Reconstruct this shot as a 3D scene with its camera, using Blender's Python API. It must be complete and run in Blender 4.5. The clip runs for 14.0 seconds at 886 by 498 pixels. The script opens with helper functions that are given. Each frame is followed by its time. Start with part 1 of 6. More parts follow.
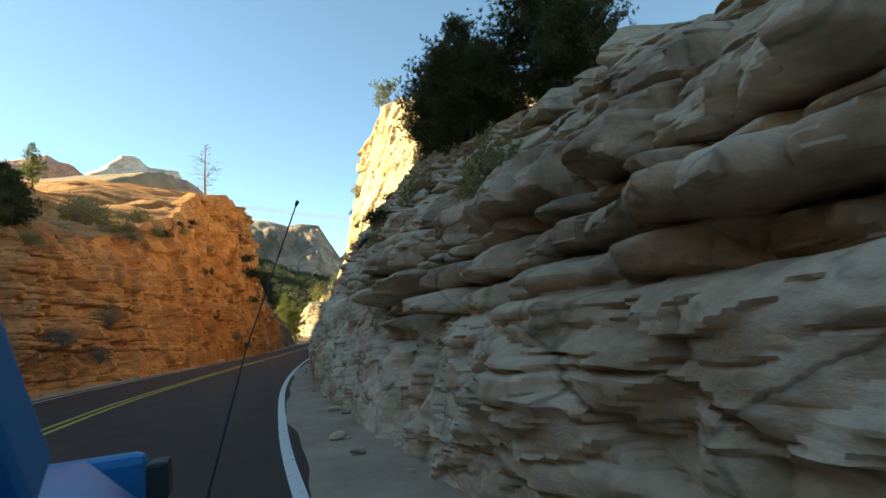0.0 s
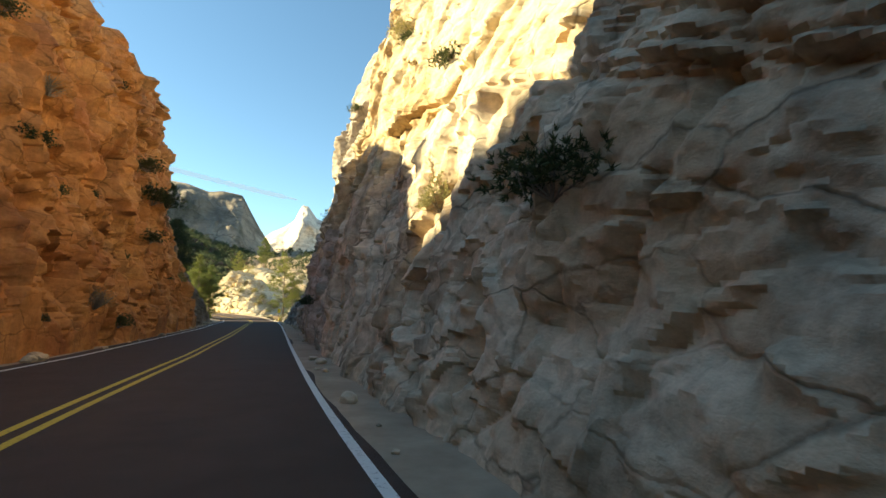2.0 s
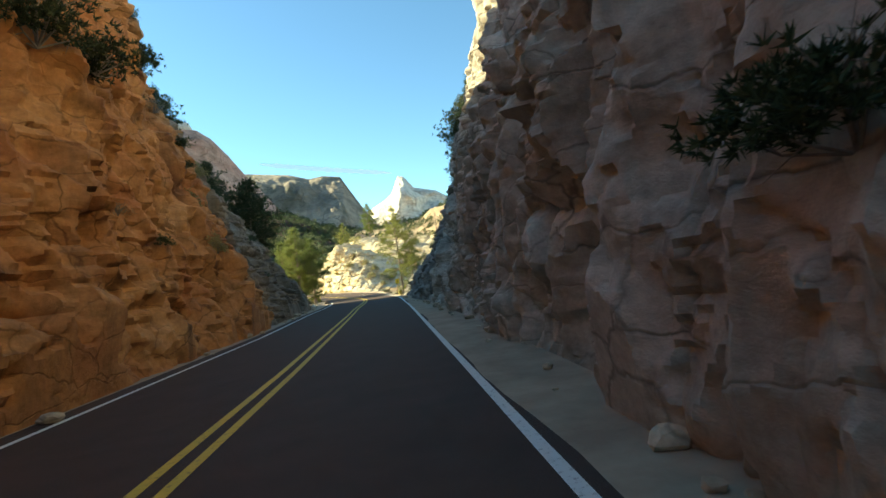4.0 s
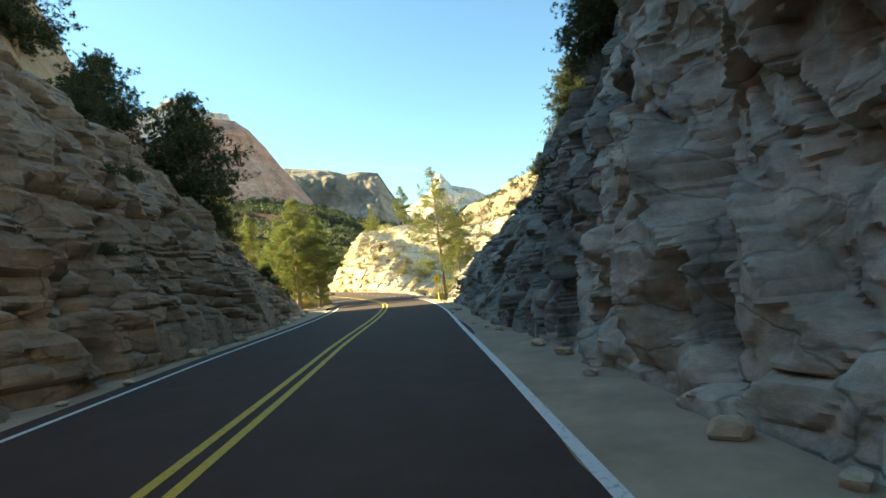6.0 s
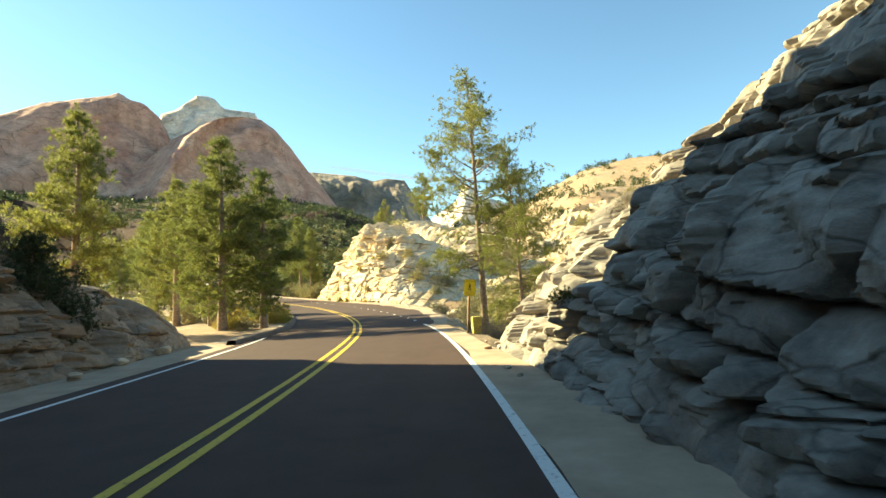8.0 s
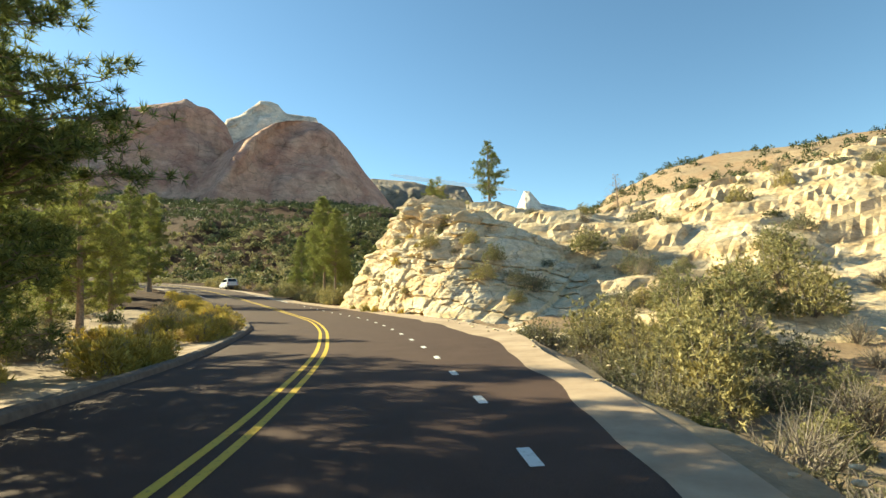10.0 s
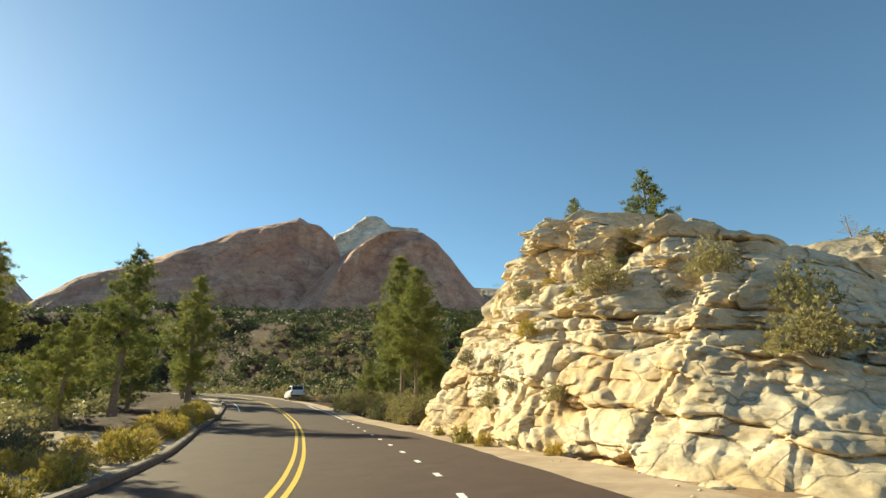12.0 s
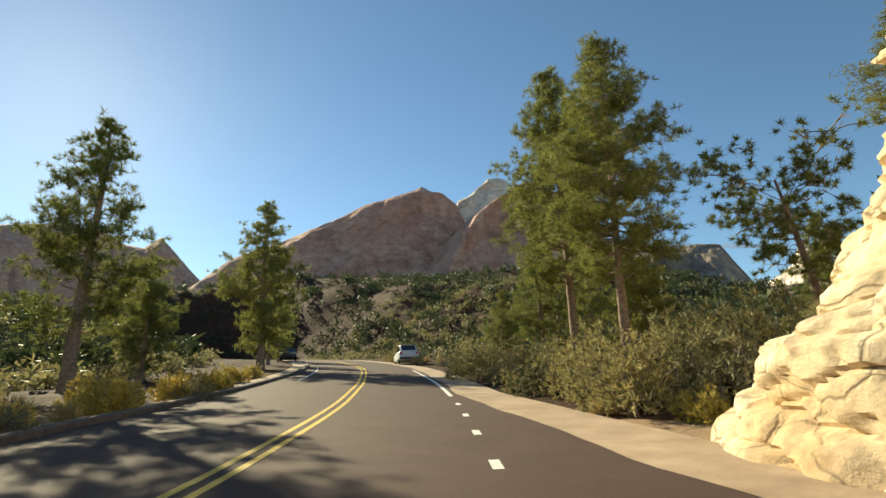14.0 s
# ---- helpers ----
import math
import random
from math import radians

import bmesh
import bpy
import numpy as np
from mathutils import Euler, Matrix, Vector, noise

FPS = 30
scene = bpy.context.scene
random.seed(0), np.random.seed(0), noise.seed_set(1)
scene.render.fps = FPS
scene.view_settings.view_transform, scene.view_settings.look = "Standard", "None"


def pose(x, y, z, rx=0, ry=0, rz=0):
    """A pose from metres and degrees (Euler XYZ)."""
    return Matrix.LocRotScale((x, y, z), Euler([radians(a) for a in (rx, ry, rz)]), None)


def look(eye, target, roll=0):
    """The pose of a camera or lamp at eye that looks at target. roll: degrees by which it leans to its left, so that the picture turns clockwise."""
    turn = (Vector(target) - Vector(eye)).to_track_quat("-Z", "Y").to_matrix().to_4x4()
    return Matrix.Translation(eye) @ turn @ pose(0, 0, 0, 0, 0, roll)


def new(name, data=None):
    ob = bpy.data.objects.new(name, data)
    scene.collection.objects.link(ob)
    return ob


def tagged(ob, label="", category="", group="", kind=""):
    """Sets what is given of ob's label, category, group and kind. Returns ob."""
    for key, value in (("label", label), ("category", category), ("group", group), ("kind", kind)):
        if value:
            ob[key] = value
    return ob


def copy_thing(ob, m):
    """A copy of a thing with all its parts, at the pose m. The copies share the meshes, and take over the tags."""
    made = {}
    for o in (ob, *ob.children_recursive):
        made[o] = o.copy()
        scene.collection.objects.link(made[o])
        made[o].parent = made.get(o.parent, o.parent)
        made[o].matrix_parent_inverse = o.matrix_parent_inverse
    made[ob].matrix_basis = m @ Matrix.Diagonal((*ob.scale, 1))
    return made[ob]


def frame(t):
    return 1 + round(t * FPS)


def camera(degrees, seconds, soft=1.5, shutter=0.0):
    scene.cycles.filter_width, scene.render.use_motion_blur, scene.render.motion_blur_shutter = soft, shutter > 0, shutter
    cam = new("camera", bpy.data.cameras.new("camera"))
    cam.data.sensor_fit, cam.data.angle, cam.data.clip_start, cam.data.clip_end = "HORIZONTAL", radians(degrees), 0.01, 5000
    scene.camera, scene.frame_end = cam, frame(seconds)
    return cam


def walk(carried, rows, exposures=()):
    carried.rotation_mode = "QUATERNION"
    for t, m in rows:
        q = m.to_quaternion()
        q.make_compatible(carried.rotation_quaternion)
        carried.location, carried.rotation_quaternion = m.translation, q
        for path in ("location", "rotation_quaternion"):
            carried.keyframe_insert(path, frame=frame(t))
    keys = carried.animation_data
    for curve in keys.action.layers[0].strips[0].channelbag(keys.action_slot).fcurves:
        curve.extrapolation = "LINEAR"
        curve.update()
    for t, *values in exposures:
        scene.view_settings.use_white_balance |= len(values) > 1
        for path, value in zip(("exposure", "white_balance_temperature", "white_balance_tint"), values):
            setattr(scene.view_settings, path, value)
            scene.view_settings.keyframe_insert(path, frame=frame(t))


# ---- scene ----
cam = camera(79.8, 14.0, shutter=0.03)
PATH = [
    (0.0, 0.000, 0.000, 1.158, 98.00, 5.31, -7.89),
    (0.5, -1.251, 5.223, 1.259, 98.70, 4.86, -10.03),
    (1.0, -2.336, 10.419, 1.289, 98.23, 2.03, -12.85),
    (1.5, -3.190, 15.610, 1.299, 98.81, -1.62, -14.92),
    (2.0, -3.780, 20.839, 1.281, 97.00, -0.75, -16.79),
    (2.5, -4.141, 26.088, 1.293, 97.27, -1.68, -23.30),
    (3.0, -4.345, 31.471, 1.319, 95.33, -1.00, -23.85),
    (3.5, -4.294, 36.992, 1.322, 93.63, 1.27, -13.08),
    (4.0, -4.336, 42.322, 1.303, 92.95, 7.76, -5.07),
    (4.2, -4.413, 44.387, 1.293, 92.32, 6.80, -4.55),
    (6.3, -4.654, 66.421, 1.315, 93.86, 5.06, -0.27),
    (6.5, -4.667, 68.547, 1.310, 94.20, 3.47, -0.21),
    (7.0, -4.693, 73.858, 1.292, 94.82, 4.27, 0.51),
    (7.2, -4.659, 75.970, 1.287, 95.18, 4.21, 0.16),
    (9.3, -5.772, 98.557, 1.295, 93.98, 1.62, 4.37),
    (9.5, -6.021, 100.668, 1.299, 94.63, 2.36, 5.42),
    (10.0, -6.848, 105.937, 1.327, 95.99, 1.88, 7.44),
    (10.5, -7.939, 111.186, 1.387, 97.02, -0.16, 9.79),
    (11.0, -9.192, 116.412, 1.470, 99.23, -2.15, 10.31),
    (11.5, -10.667, 121.529, 1.565, 105.38, 0.70, 12.87),
    (12.0, -12.339, 126.433, 1.644, 108.24, 1.40, 18.57),
    (12.5, -14.145, 131.087, 1.737, 106.99, 1.52, 23.99),
    (13.0, -16.170, 135.590, 1.847, 103.77, 2.18, 29.87),
    (13.5, -18.611, 140.102, 1.978, 105.69, 6.01, 30.69),
    (14.0, -21.281, 144.603, 2.147, 105.22, 1.82, 32.82),
]
walk(cam, [(t, pose(*r)) for t, *r in PATH], exposures=[(0.0, 2.0, 9000, -6), (1.0, 2.0, 8900, -6), (2.0, 1.8, 8100, -9), (2.8, 1.75, 7800, -12), (4.2, 2.0, 7350, -17), (6.3, 2.3, 8400, -13), (7.0, 2.25, 8400, -13), (9.3, 1.7, 7900, -10), (11.0, 1.35, 7550, -10), (12.5, 1.1, 7650, -8), (14.0, 1.0, 7550, -4)])

# ---- light ----
SUN_AZ, SUN_EL = 71.0, 27.0      # degrees left of +y, above the horizon
world = bpy.data.worlds.new("sky")
scene.world = world
world.use_nodes = True
wn = world.node_tree.nodes
sky = wn.new("ShaderNodeTexSky")
sky.sky_type = "NISHITA"
sky.sun_disc = False
sky.sun_elevation = radians(SUN_EL)
sky.sun_rotation = radians(-SUN_AZ)
sky.altitude = 2000.0
sky.air_density, sky.dust_density, sky.ozone_density = 1.0, 0.45, 2.6
deep = wn.new("ShaderNodeHueSaturation")
deep.inputs["Saturation"].default_value = 1.08
world.node_tree.links.new(sky.outputs[0], deep.inputs["Color"])
world.node_tree.links.new(deep.outputs[0], wn["Background"].inputs[0])
wn["Background"].inputs[1].default_value = 0.088
sun_data = bpy.data.lights.new("sun", "SUN")
sun_data.energy, sun_data.angle, sun_data.color = 5.0, radians(0.53), (1.0, 0.88, 0.70)
sun = new("sun", sun_data)
sun_dir = Vector((-math.sin(radians(SUN_AZ)) * math.cos(radians(SUN_EL)), math.cos(radians(SUN_AZ)) * math.cos(radians(SUN_EL)), math.sin(radians(SUN_EL))))
sun.matrix_world = look((-60, 60, 60), Vector((-60, 60, 60)) - sun_dir)


# ---- materials ----
def base_mat(name, rough=0.9):
    m = bpy.data.materials.new(name)
    m.use_nodes = True
    n, l = m.node_tree.nodes, m.node_tree.links
    b = n["Principled BSDF"]
    b.inputs["Roughness"].default_value = rough
    b.inputs["Specular IOR Level"].default_value = 0.25
    return m, n, l, b


def tex(n, l, vec, scale, detail=4.0, rough=0.55, dist=0.0):
    t = n.new("ShaderNodeTexNoise")
    t.inputs["Scale"].default_value, t.inputs["Detail"].default_value = scale, detail
    t.inputs["Roughness"].default_value, t.inputs["Distortion"].default_value = rough, dist
    l.new(vec, t.inputs["Vector"])
    return t.outputs["Fac"]


def ramp(n, l, fac, stops):
    r = n.new("ShaderNodeValToRGB")
    e = r.color_ramp.elements
    while len(e) < len(stops):
        e.new(0.5)
    for k, (p, c) in enumerate(stops):
        e[k].position = p
        e[k].color = (*c, 1) if len(c) == 3 else c
    l.new(fac, r.inputs[0])
    return r.outputs[0]


def mixc(n, l, fac, a, b, kind="MIX"):
    x = n.new("ShaderNodeMix")
    x.data_type, x.blend_type = "RGBA", kind
    for sock, v in ((x.inputs[0], fac), (x.inputs[6], a), (x.inputs[7], b)):
        if isinstance(v, (int, float)):
            sock.default_value = v
        elif isinstance(v, tuple):
            sock.default_value = (*v, 1)
        else:
            l.new(v, sock)
    return x.outputs[2]


def place(n, l, sx=1.0, sy=1.0, sz=1.0, world_space=True):
    g = n.new("ShaderNodeNewGeometry") if world_space else n.new("ShaderNodeTexCoord")
    mp = n.new("ShaderNodeMapping")
    mp.inputs["Scale"].default_value = (sx, sy, sz)
    l.new(g.outputs["Position"] if world_space else g.outputs["Object"], mp.inputs["Vector"])
    return mp.outputs[0]


def bump(n, l, b, height, strength, dist):
    x = n.new("ShaderNodeBump")
    x.inputs["Strength"].default_value, x.inputs["Distance"].default_value = strength, dist
    l.new(height, x.inputs["Height"])
    l.new(x.outputs[0], b.inputs["Normal"])


def grey(v):
    return (v, v, v)


def snapped(n, l, fac, step):
    """Broken edges: the value in steps, as rock flakes off in sheets."""
    x = n.new("ShaderNodeMath")
    x.operation = "SNAP"
    x.inputs[1].default_value = step
    l.new(fac, x.inputs[0])
    return x.outputs[0]


def rock_mat(name, pale, mid, deep, stain, beds=1.6, streak=0.5, size=1.0, grain=0.05):
    """Bedded sandstone: bands that follow the beds, patches, dark varnish and grit."""
    m, n, l, b = base_mat(name, 0.92)
    p = place(n, l)
    flat = place(n, l, 0.12 / size, 0.12 / size, beds / size)
    big = tex(n, l, p, 0.16 / size, 3.0)
    bands = tex(n, l, flat, 1.0, 5.0, 0.6, 0.6)
    patches = tex(n, l, p, 0.7 / size, 5.0, 0.62, 0.4)
    fine = tex(n, l, p, 9.0 / size, 6.0, 0.7)
    grit = tex(n, l, p, 60.0 / size, 3.0, 0.7)
    col = ramp(n, l, bands, [(0.3, deep), (0.46, mid), (0.62, pale)])
    col = mixc(n, l, ramp(n, l, patches, [(0.42, grey(0)), (0.66, grey(0.85))]), col, pale)
    col = mixc(n, l, ramp(n, l, big, [(0.45, grey(0)), (0.62, grey(0.75))]), col, mid)
    warm = tex(n, l, p, 0.42 / size, 4.0, 0.55, 0.5)
    col = mixc(n, l, ramp(n, l, warm, [(0.52, grey(0)), (0.64, grey(0.6))]), col, deep)
    tall = place(n, l, 0.9 / size, 0.9 / size, 0.1 / size)
    runs = tex(n, l, tall, 1.0, 5.0, 0.65, 0.3)
    dark = ramp(n, l, runs, [(0.5, grey(0)), (0.68, grey(streak))])
    col = mixc(n, l, dark, col, stain)
    col = mixc(n, l, 0.55, col, ramp(n, l, fine, [(0.25, grey(0.55)), (0.75, grey(1.3))]), "MULTIPLY")
    lump = tex(n, l, place(n, l, 2.4 / size, 2.4 / size, 3.4 / size), 1.0, 4.0, 0.55, 0.2)
    flake = snapped(n, l, tex(n, l, place(n, l, 0.9 / size, 0.9 / size, 1.5 / size), 1.0, 4.0, 0.5, 0.5), 0.055)
    chips = snapped(n, l, tex(n, l, place(n, l, 3.4 / size, 3.4 / size, 5.2 / size), 1.0, 3.0, 0.5, 0.4), 0.07)
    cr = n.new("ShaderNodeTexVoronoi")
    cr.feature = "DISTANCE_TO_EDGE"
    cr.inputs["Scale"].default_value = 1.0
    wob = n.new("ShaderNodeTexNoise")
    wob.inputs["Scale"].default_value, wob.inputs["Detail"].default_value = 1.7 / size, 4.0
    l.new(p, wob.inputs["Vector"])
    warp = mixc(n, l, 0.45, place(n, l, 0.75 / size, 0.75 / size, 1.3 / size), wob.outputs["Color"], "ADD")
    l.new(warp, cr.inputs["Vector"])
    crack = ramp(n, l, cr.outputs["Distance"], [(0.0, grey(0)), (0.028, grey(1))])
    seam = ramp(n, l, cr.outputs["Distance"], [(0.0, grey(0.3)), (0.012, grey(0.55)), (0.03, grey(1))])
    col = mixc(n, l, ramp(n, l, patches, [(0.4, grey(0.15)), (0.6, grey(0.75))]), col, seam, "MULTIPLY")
    blot = tex(n, l, place(n, l, 1.6 / size, 1.6 / size, 2.6 / size), 1.0, 5.0, 0.65, 0.6)
    col = mixc(n, l, 0.75, col, ramp(n, l, blot, [(0.3, grey(0.62)), (0.5, grey(1.0)), (0.7, grey(1.22))]), "MULTIPLY")
    l.new(col, b.inputs["Base Color"])
    hmix = mixc(n, l, 0.42, lump, flake)
    hmix = mixc(n, l, 0.26, hmix, chips)
    hmix = mixc(n, l, 0.08, hmix, crack)
    hmix = mixc(n, l, 0.05, hmix, grit)
    bump(n, l, b, hmix, 0.6, grain * 5 * size)
    return m


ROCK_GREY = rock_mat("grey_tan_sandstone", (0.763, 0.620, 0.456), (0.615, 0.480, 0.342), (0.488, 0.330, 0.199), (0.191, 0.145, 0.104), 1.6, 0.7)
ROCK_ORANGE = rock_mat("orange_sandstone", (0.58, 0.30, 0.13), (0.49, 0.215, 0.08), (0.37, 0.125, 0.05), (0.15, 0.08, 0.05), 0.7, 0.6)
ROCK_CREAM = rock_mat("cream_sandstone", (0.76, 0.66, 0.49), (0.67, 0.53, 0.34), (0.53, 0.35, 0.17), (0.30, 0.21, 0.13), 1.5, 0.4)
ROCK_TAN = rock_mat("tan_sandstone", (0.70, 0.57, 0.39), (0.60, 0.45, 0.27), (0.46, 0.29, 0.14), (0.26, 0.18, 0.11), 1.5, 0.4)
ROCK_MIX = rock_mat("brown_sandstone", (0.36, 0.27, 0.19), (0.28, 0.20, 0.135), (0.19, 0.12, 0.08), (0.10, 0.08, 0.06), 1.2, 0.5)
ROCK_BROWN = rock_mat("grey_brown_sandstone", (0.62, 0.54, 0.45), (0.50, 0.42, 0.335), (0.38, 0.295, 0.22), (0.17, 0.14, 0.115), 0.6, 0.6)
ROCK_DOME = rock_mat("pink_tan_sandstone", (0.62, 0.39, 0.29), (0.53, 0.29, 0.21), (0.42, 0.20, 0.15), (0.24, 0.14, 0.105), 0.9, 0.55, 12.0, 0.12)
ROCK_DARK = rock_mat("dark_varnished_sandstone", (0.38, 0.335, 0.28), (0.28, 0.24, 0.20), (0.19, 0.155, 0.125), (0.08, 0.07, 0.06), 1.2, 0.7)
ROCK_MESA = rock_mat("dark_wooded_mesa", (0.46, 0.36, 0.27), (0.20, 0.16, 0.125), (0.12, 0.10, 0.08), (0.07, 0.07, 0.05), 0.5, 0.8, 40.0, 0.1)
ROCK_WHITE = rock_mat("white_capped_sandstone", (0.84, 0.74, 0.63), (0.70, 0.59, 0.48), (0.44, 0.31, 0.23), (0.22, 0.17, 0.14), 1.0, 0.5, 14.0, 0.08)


def soil_mat(name, dark, mid_c, light, patch):
    m, n, l, b = base_mat(name, 0.95)
    p = place(n, l)
    big = tex(n, l, p, 0.05, 5.0, 0.6)
    mid = tex(n, l, p, 0.5, 6.0, 0.65)
    fine = tex(n, l, p, 6.0, 6.0, 0.7)
    col = ramp(n, l, mid, [(0.3, dark), (0.5, mid_c), (0.7, light)])
    col = mixc(n, l, ramp(n, l, big, [(0.45, grey(0)), (0.6, grey(0.6))]), col, patch)
    col = mixc(n, l, 0.6, col, ramp(n, l, fine, [(0.25, grey(0.5)), (0.75, grey(1.25))]), "MULTIPLY")
    l.new(col, b.inputs["Base Color"])
    bump(n, l, b, fine, 0.7, 0.06)
    return m


SOIL = soil_mat("sandy_soil", (0.22, 0.155, 0.10), (0.32, 0.235, 0.15), (0.42, 0.32, 0.21), (0.34, 0.21, 0.12))
# red soil made near black: the hillside's shade is put into its colour
SHADED_RED_SOIL = soil_mat("red_soil_with_slope_shade", (0.036, 0.018, 0.011), (0.058, 0.029, 0.018), (0.1, 0.052, 0.03), (0.046, 0.025, 0.016))
SHADED_RED_SOIL.node_tree.nodes["Principled BSDF"].inputs["Specular IOR Level"].default_value = 0.1


def plain_mat(name, a, c, scale=8.0, rough=0.9, bumps=0.3, dist=0.02, world_space=True, metal=0.0):
    m, n, l, b = base_mat(name, rough)
    p = place(n, l, world_space=world_space)
    f = tex(n, l, p, scale, 5.0, 0.65)
    l.new(ramp(n, l, f, [(0.3, a), (0.7, c)]), b.inputs["Base Color"])
    b.inputs["Metallic"].default_value = metal
    if bumps:
        bump(n, l, b, f, bumps, dist)
    return m


def asphalt_mat():
    m, n, l, b = base_mat("red_brown_asphalt", 0.85)
    p = place(n, l)
    big = tex(n, l, p, 0.12, 4.0, 0.6)
    mid = tex(n, l, p, 1.3, 5.0, 0.6, 0.4)
    chips = tex(n, l, p, 90.0, 2.0, 0.8)
    col = ramp(n, l, mid, [(0.3, (0.056, 0.032, 0.024)), (0.7, (0.080, 0.047, 0.036))])
    col = mixc(n, l, ramp(n, l, big, [(0.4, grey(0)), (0.65, grey(0.5))]), col, (0.066, 0.037, 0.029))
    col = mixc(n, l, 0.7, col, ramp(n, l, chips, [(0.3, grey(0.5)), (0.7, grey(1.5))]), "MULTIPLY")
    l.new(col, b.inputs["Base Color"])
    bump(n, l, b, chips, 0.5, 0.01)
    return m


ASPHALT = asphalt_mat()
DIRT = plain_mat("shoulder_dirt", (0.30, 0.215, 0.15), (0.47, 0.355, 0.25), 1.2, 0.95, 0.6, 0.05)
KERB = plain_mat("kerb_asphalt", (0.10, 0.075, 0.06), (0.20, 0.155, 0.12), 5.0, 0.9, 0.4, 0.02)


def paint_mat(name, colour, worn):
    m, n, l, b = base_mat(name, 0.7)
    p = place(n, l)
    f = tex(n, l, p, 14.0, 6.0, 0.75)
    l.new(ramp(n, l, f, [(0.32, worn), (0.46, colour)]), b.inputs["Base Color"])
    bump(n, l, b, f, 0.2, 0.004)
    return m


WHITE_LINE = paint_mat("white_road_paint", (0.72, 0.71, 0.68), (0.30, 0.27, 0.25))
YELLOW_LINE = paint_mat("yellow_road_paint", (0.62, 0.42, 0.06), (0.25, 0.17, 0.06))


def leaf_mat(name, dark, light, through_light=0.25):
    m, n, l, b = base_mat(name, 0.65)
    g = n.new("ShaderNodeNewGeometry")
    o = n.new("ShaderNodeObjectInfo")
    col = ramp(n, l, g.outputs["Random Per Island"], [(0.0, dark), (1.0, light)])
    hue = ramp(n, l, o.outputs["Random"], [(0.0, (0.8, 0.85, 0.8)), (1.0, (1.25, 1.15, 1.0))])
    col = mixc(n, l, 1.0, col, hue, "MULTIPLY")
    l.new(col, b.inputs["Base Color"])
    t = n.new("ShaderNodeBsdfTranslucent")
    l.new(col, t.inputs["Color"])
    mx = n.new("ShaderNodeMixShader")
    mx.inputs[0].default_value = through_light
    l.new(b.outputs[0], mx.inputs[1])
    l.new(t.outputs[0], mx.inputs[2])
    l.new(mx.outputs[0], n["Material Output"].inputs[0])
    return m


NEEDLES = leaf_mat("pine_needles", (0.085, 0.11, 0.034), (0.33, 0.35, 0.115), 0.38)
DARK_LEAF = leaf_mat("juniper_foliage", (0.035, 0.05, 0.025), (0.12, 0.135, 0.06))
SCRUB = leaf_mat("scrub_leaves", (0.20, 0.19, 0.095), (0.47, 0.43, 0.23))
SAGE = leaf_mat("grey_green_sage", (0.14, 0.14, 0.09), (0.31, 0.29, 0.19))
GOLD = leaf_mat("golden_rabbitbrush", (0.34, 0.27, 0.07), (0.62, 0.52, 0.16))
STRAW = leaf_mat("dry_grass_blades", (0.32, 0.24, 0.11), (0.52, 0.42, 0.22))
BARK = plain_mat("pine_bark", (0.15, 0.11, 0.08), (0.38, 0.29, 0.22), 9.0, 0.95, 0.9, 0.05, False)
DEADWOOD = plain_mat("grey_deadwood", (0.19, 0.155, 0.13), (0.34, 0.29, 0.24), 12.0, 0.9, 0.4, 0.01, False)


# ---- mesh tools ----
def mesh_from(name, verts, faces, mats, smooth=True, index=None):
    me = bpy.data.meshes.new(name)
    v = np.asarray(verts, dtype=np.float64)
    f = np.asarray(faces, dtype=np.int32)
    k = f.shape[1]
    me.vertices.add(len(v))
    me.vertices.foreach_set("co", v.ravel())
    me.loops.add(f.size)
    me.loops.foreach_set("vertex_index", f.ravel())
    me.polygons.add(len(f))
    me.polygons.foreach_set("loop_start", np.arange(0, f.size, k, dtype=np.int32))
    me.polygons.foreach_set("loop_total", np.full(len(f), k, dtype=np.int32))
    me.polygons.foreach_set("use_smooth", np.full(len(f), smooth))
    if index is not None:
        me.polygons.foreach_set("material_index", np.asarray(index, dtype=np.int32))
    for m in mats if isinstance(mats, (list, tuple)) else [mats]:
        me.materials.append(m)
    me.update(calc_edges=True)
    me.validate()
    return me


def grid_faces(nu, nv, flip=False):
    i, j = np.meshgrid(np.arange(nu - 1), np.arange(nv - 1), indexing="ij")
    a = (i * nv + j).ravel()
    f = np.stack([a, a + nv, a + nv + 1, a + 1], 1)
    return f[:, ::-1] if flip else f


def part(name, data, material=None, parent=None, label="", smooth=False):
    """Links a bmesh, or a mesh, as one object under a thing or a part."""
    if isinstance(data, bmesh.types.BMesh):
        me = bpy.data.meshes.new(name)
        data.to_mesh(me)
        data.free()
        me.materials.append(material)
        me.polygons.foreach_set("use_smooth", [smooth] * len(me.polygons))
    else:
        me = data
    ob = new(name, me)
    if parent:
        ob.parent = parent
    if label:
        tagged(ob, label)
    return ob


def hsh(i, j, s):
    n = (np.asarray(i, dtype=np.int64) * 374761393 + np.asarray(j, dtype=np.int64) * 668265263 + s * 974126177) & 0xFFFFFFFF
    n = ((n ^ (n >> 13)) * 1274126177) & 0xFFFFFFFF
    n = ((n ^ (n >> 15)) * 2246822519) & 0xFFFFFFFF
    return ((n ^ (n >> 16)) & 0xFFFFF) / 1048575.0


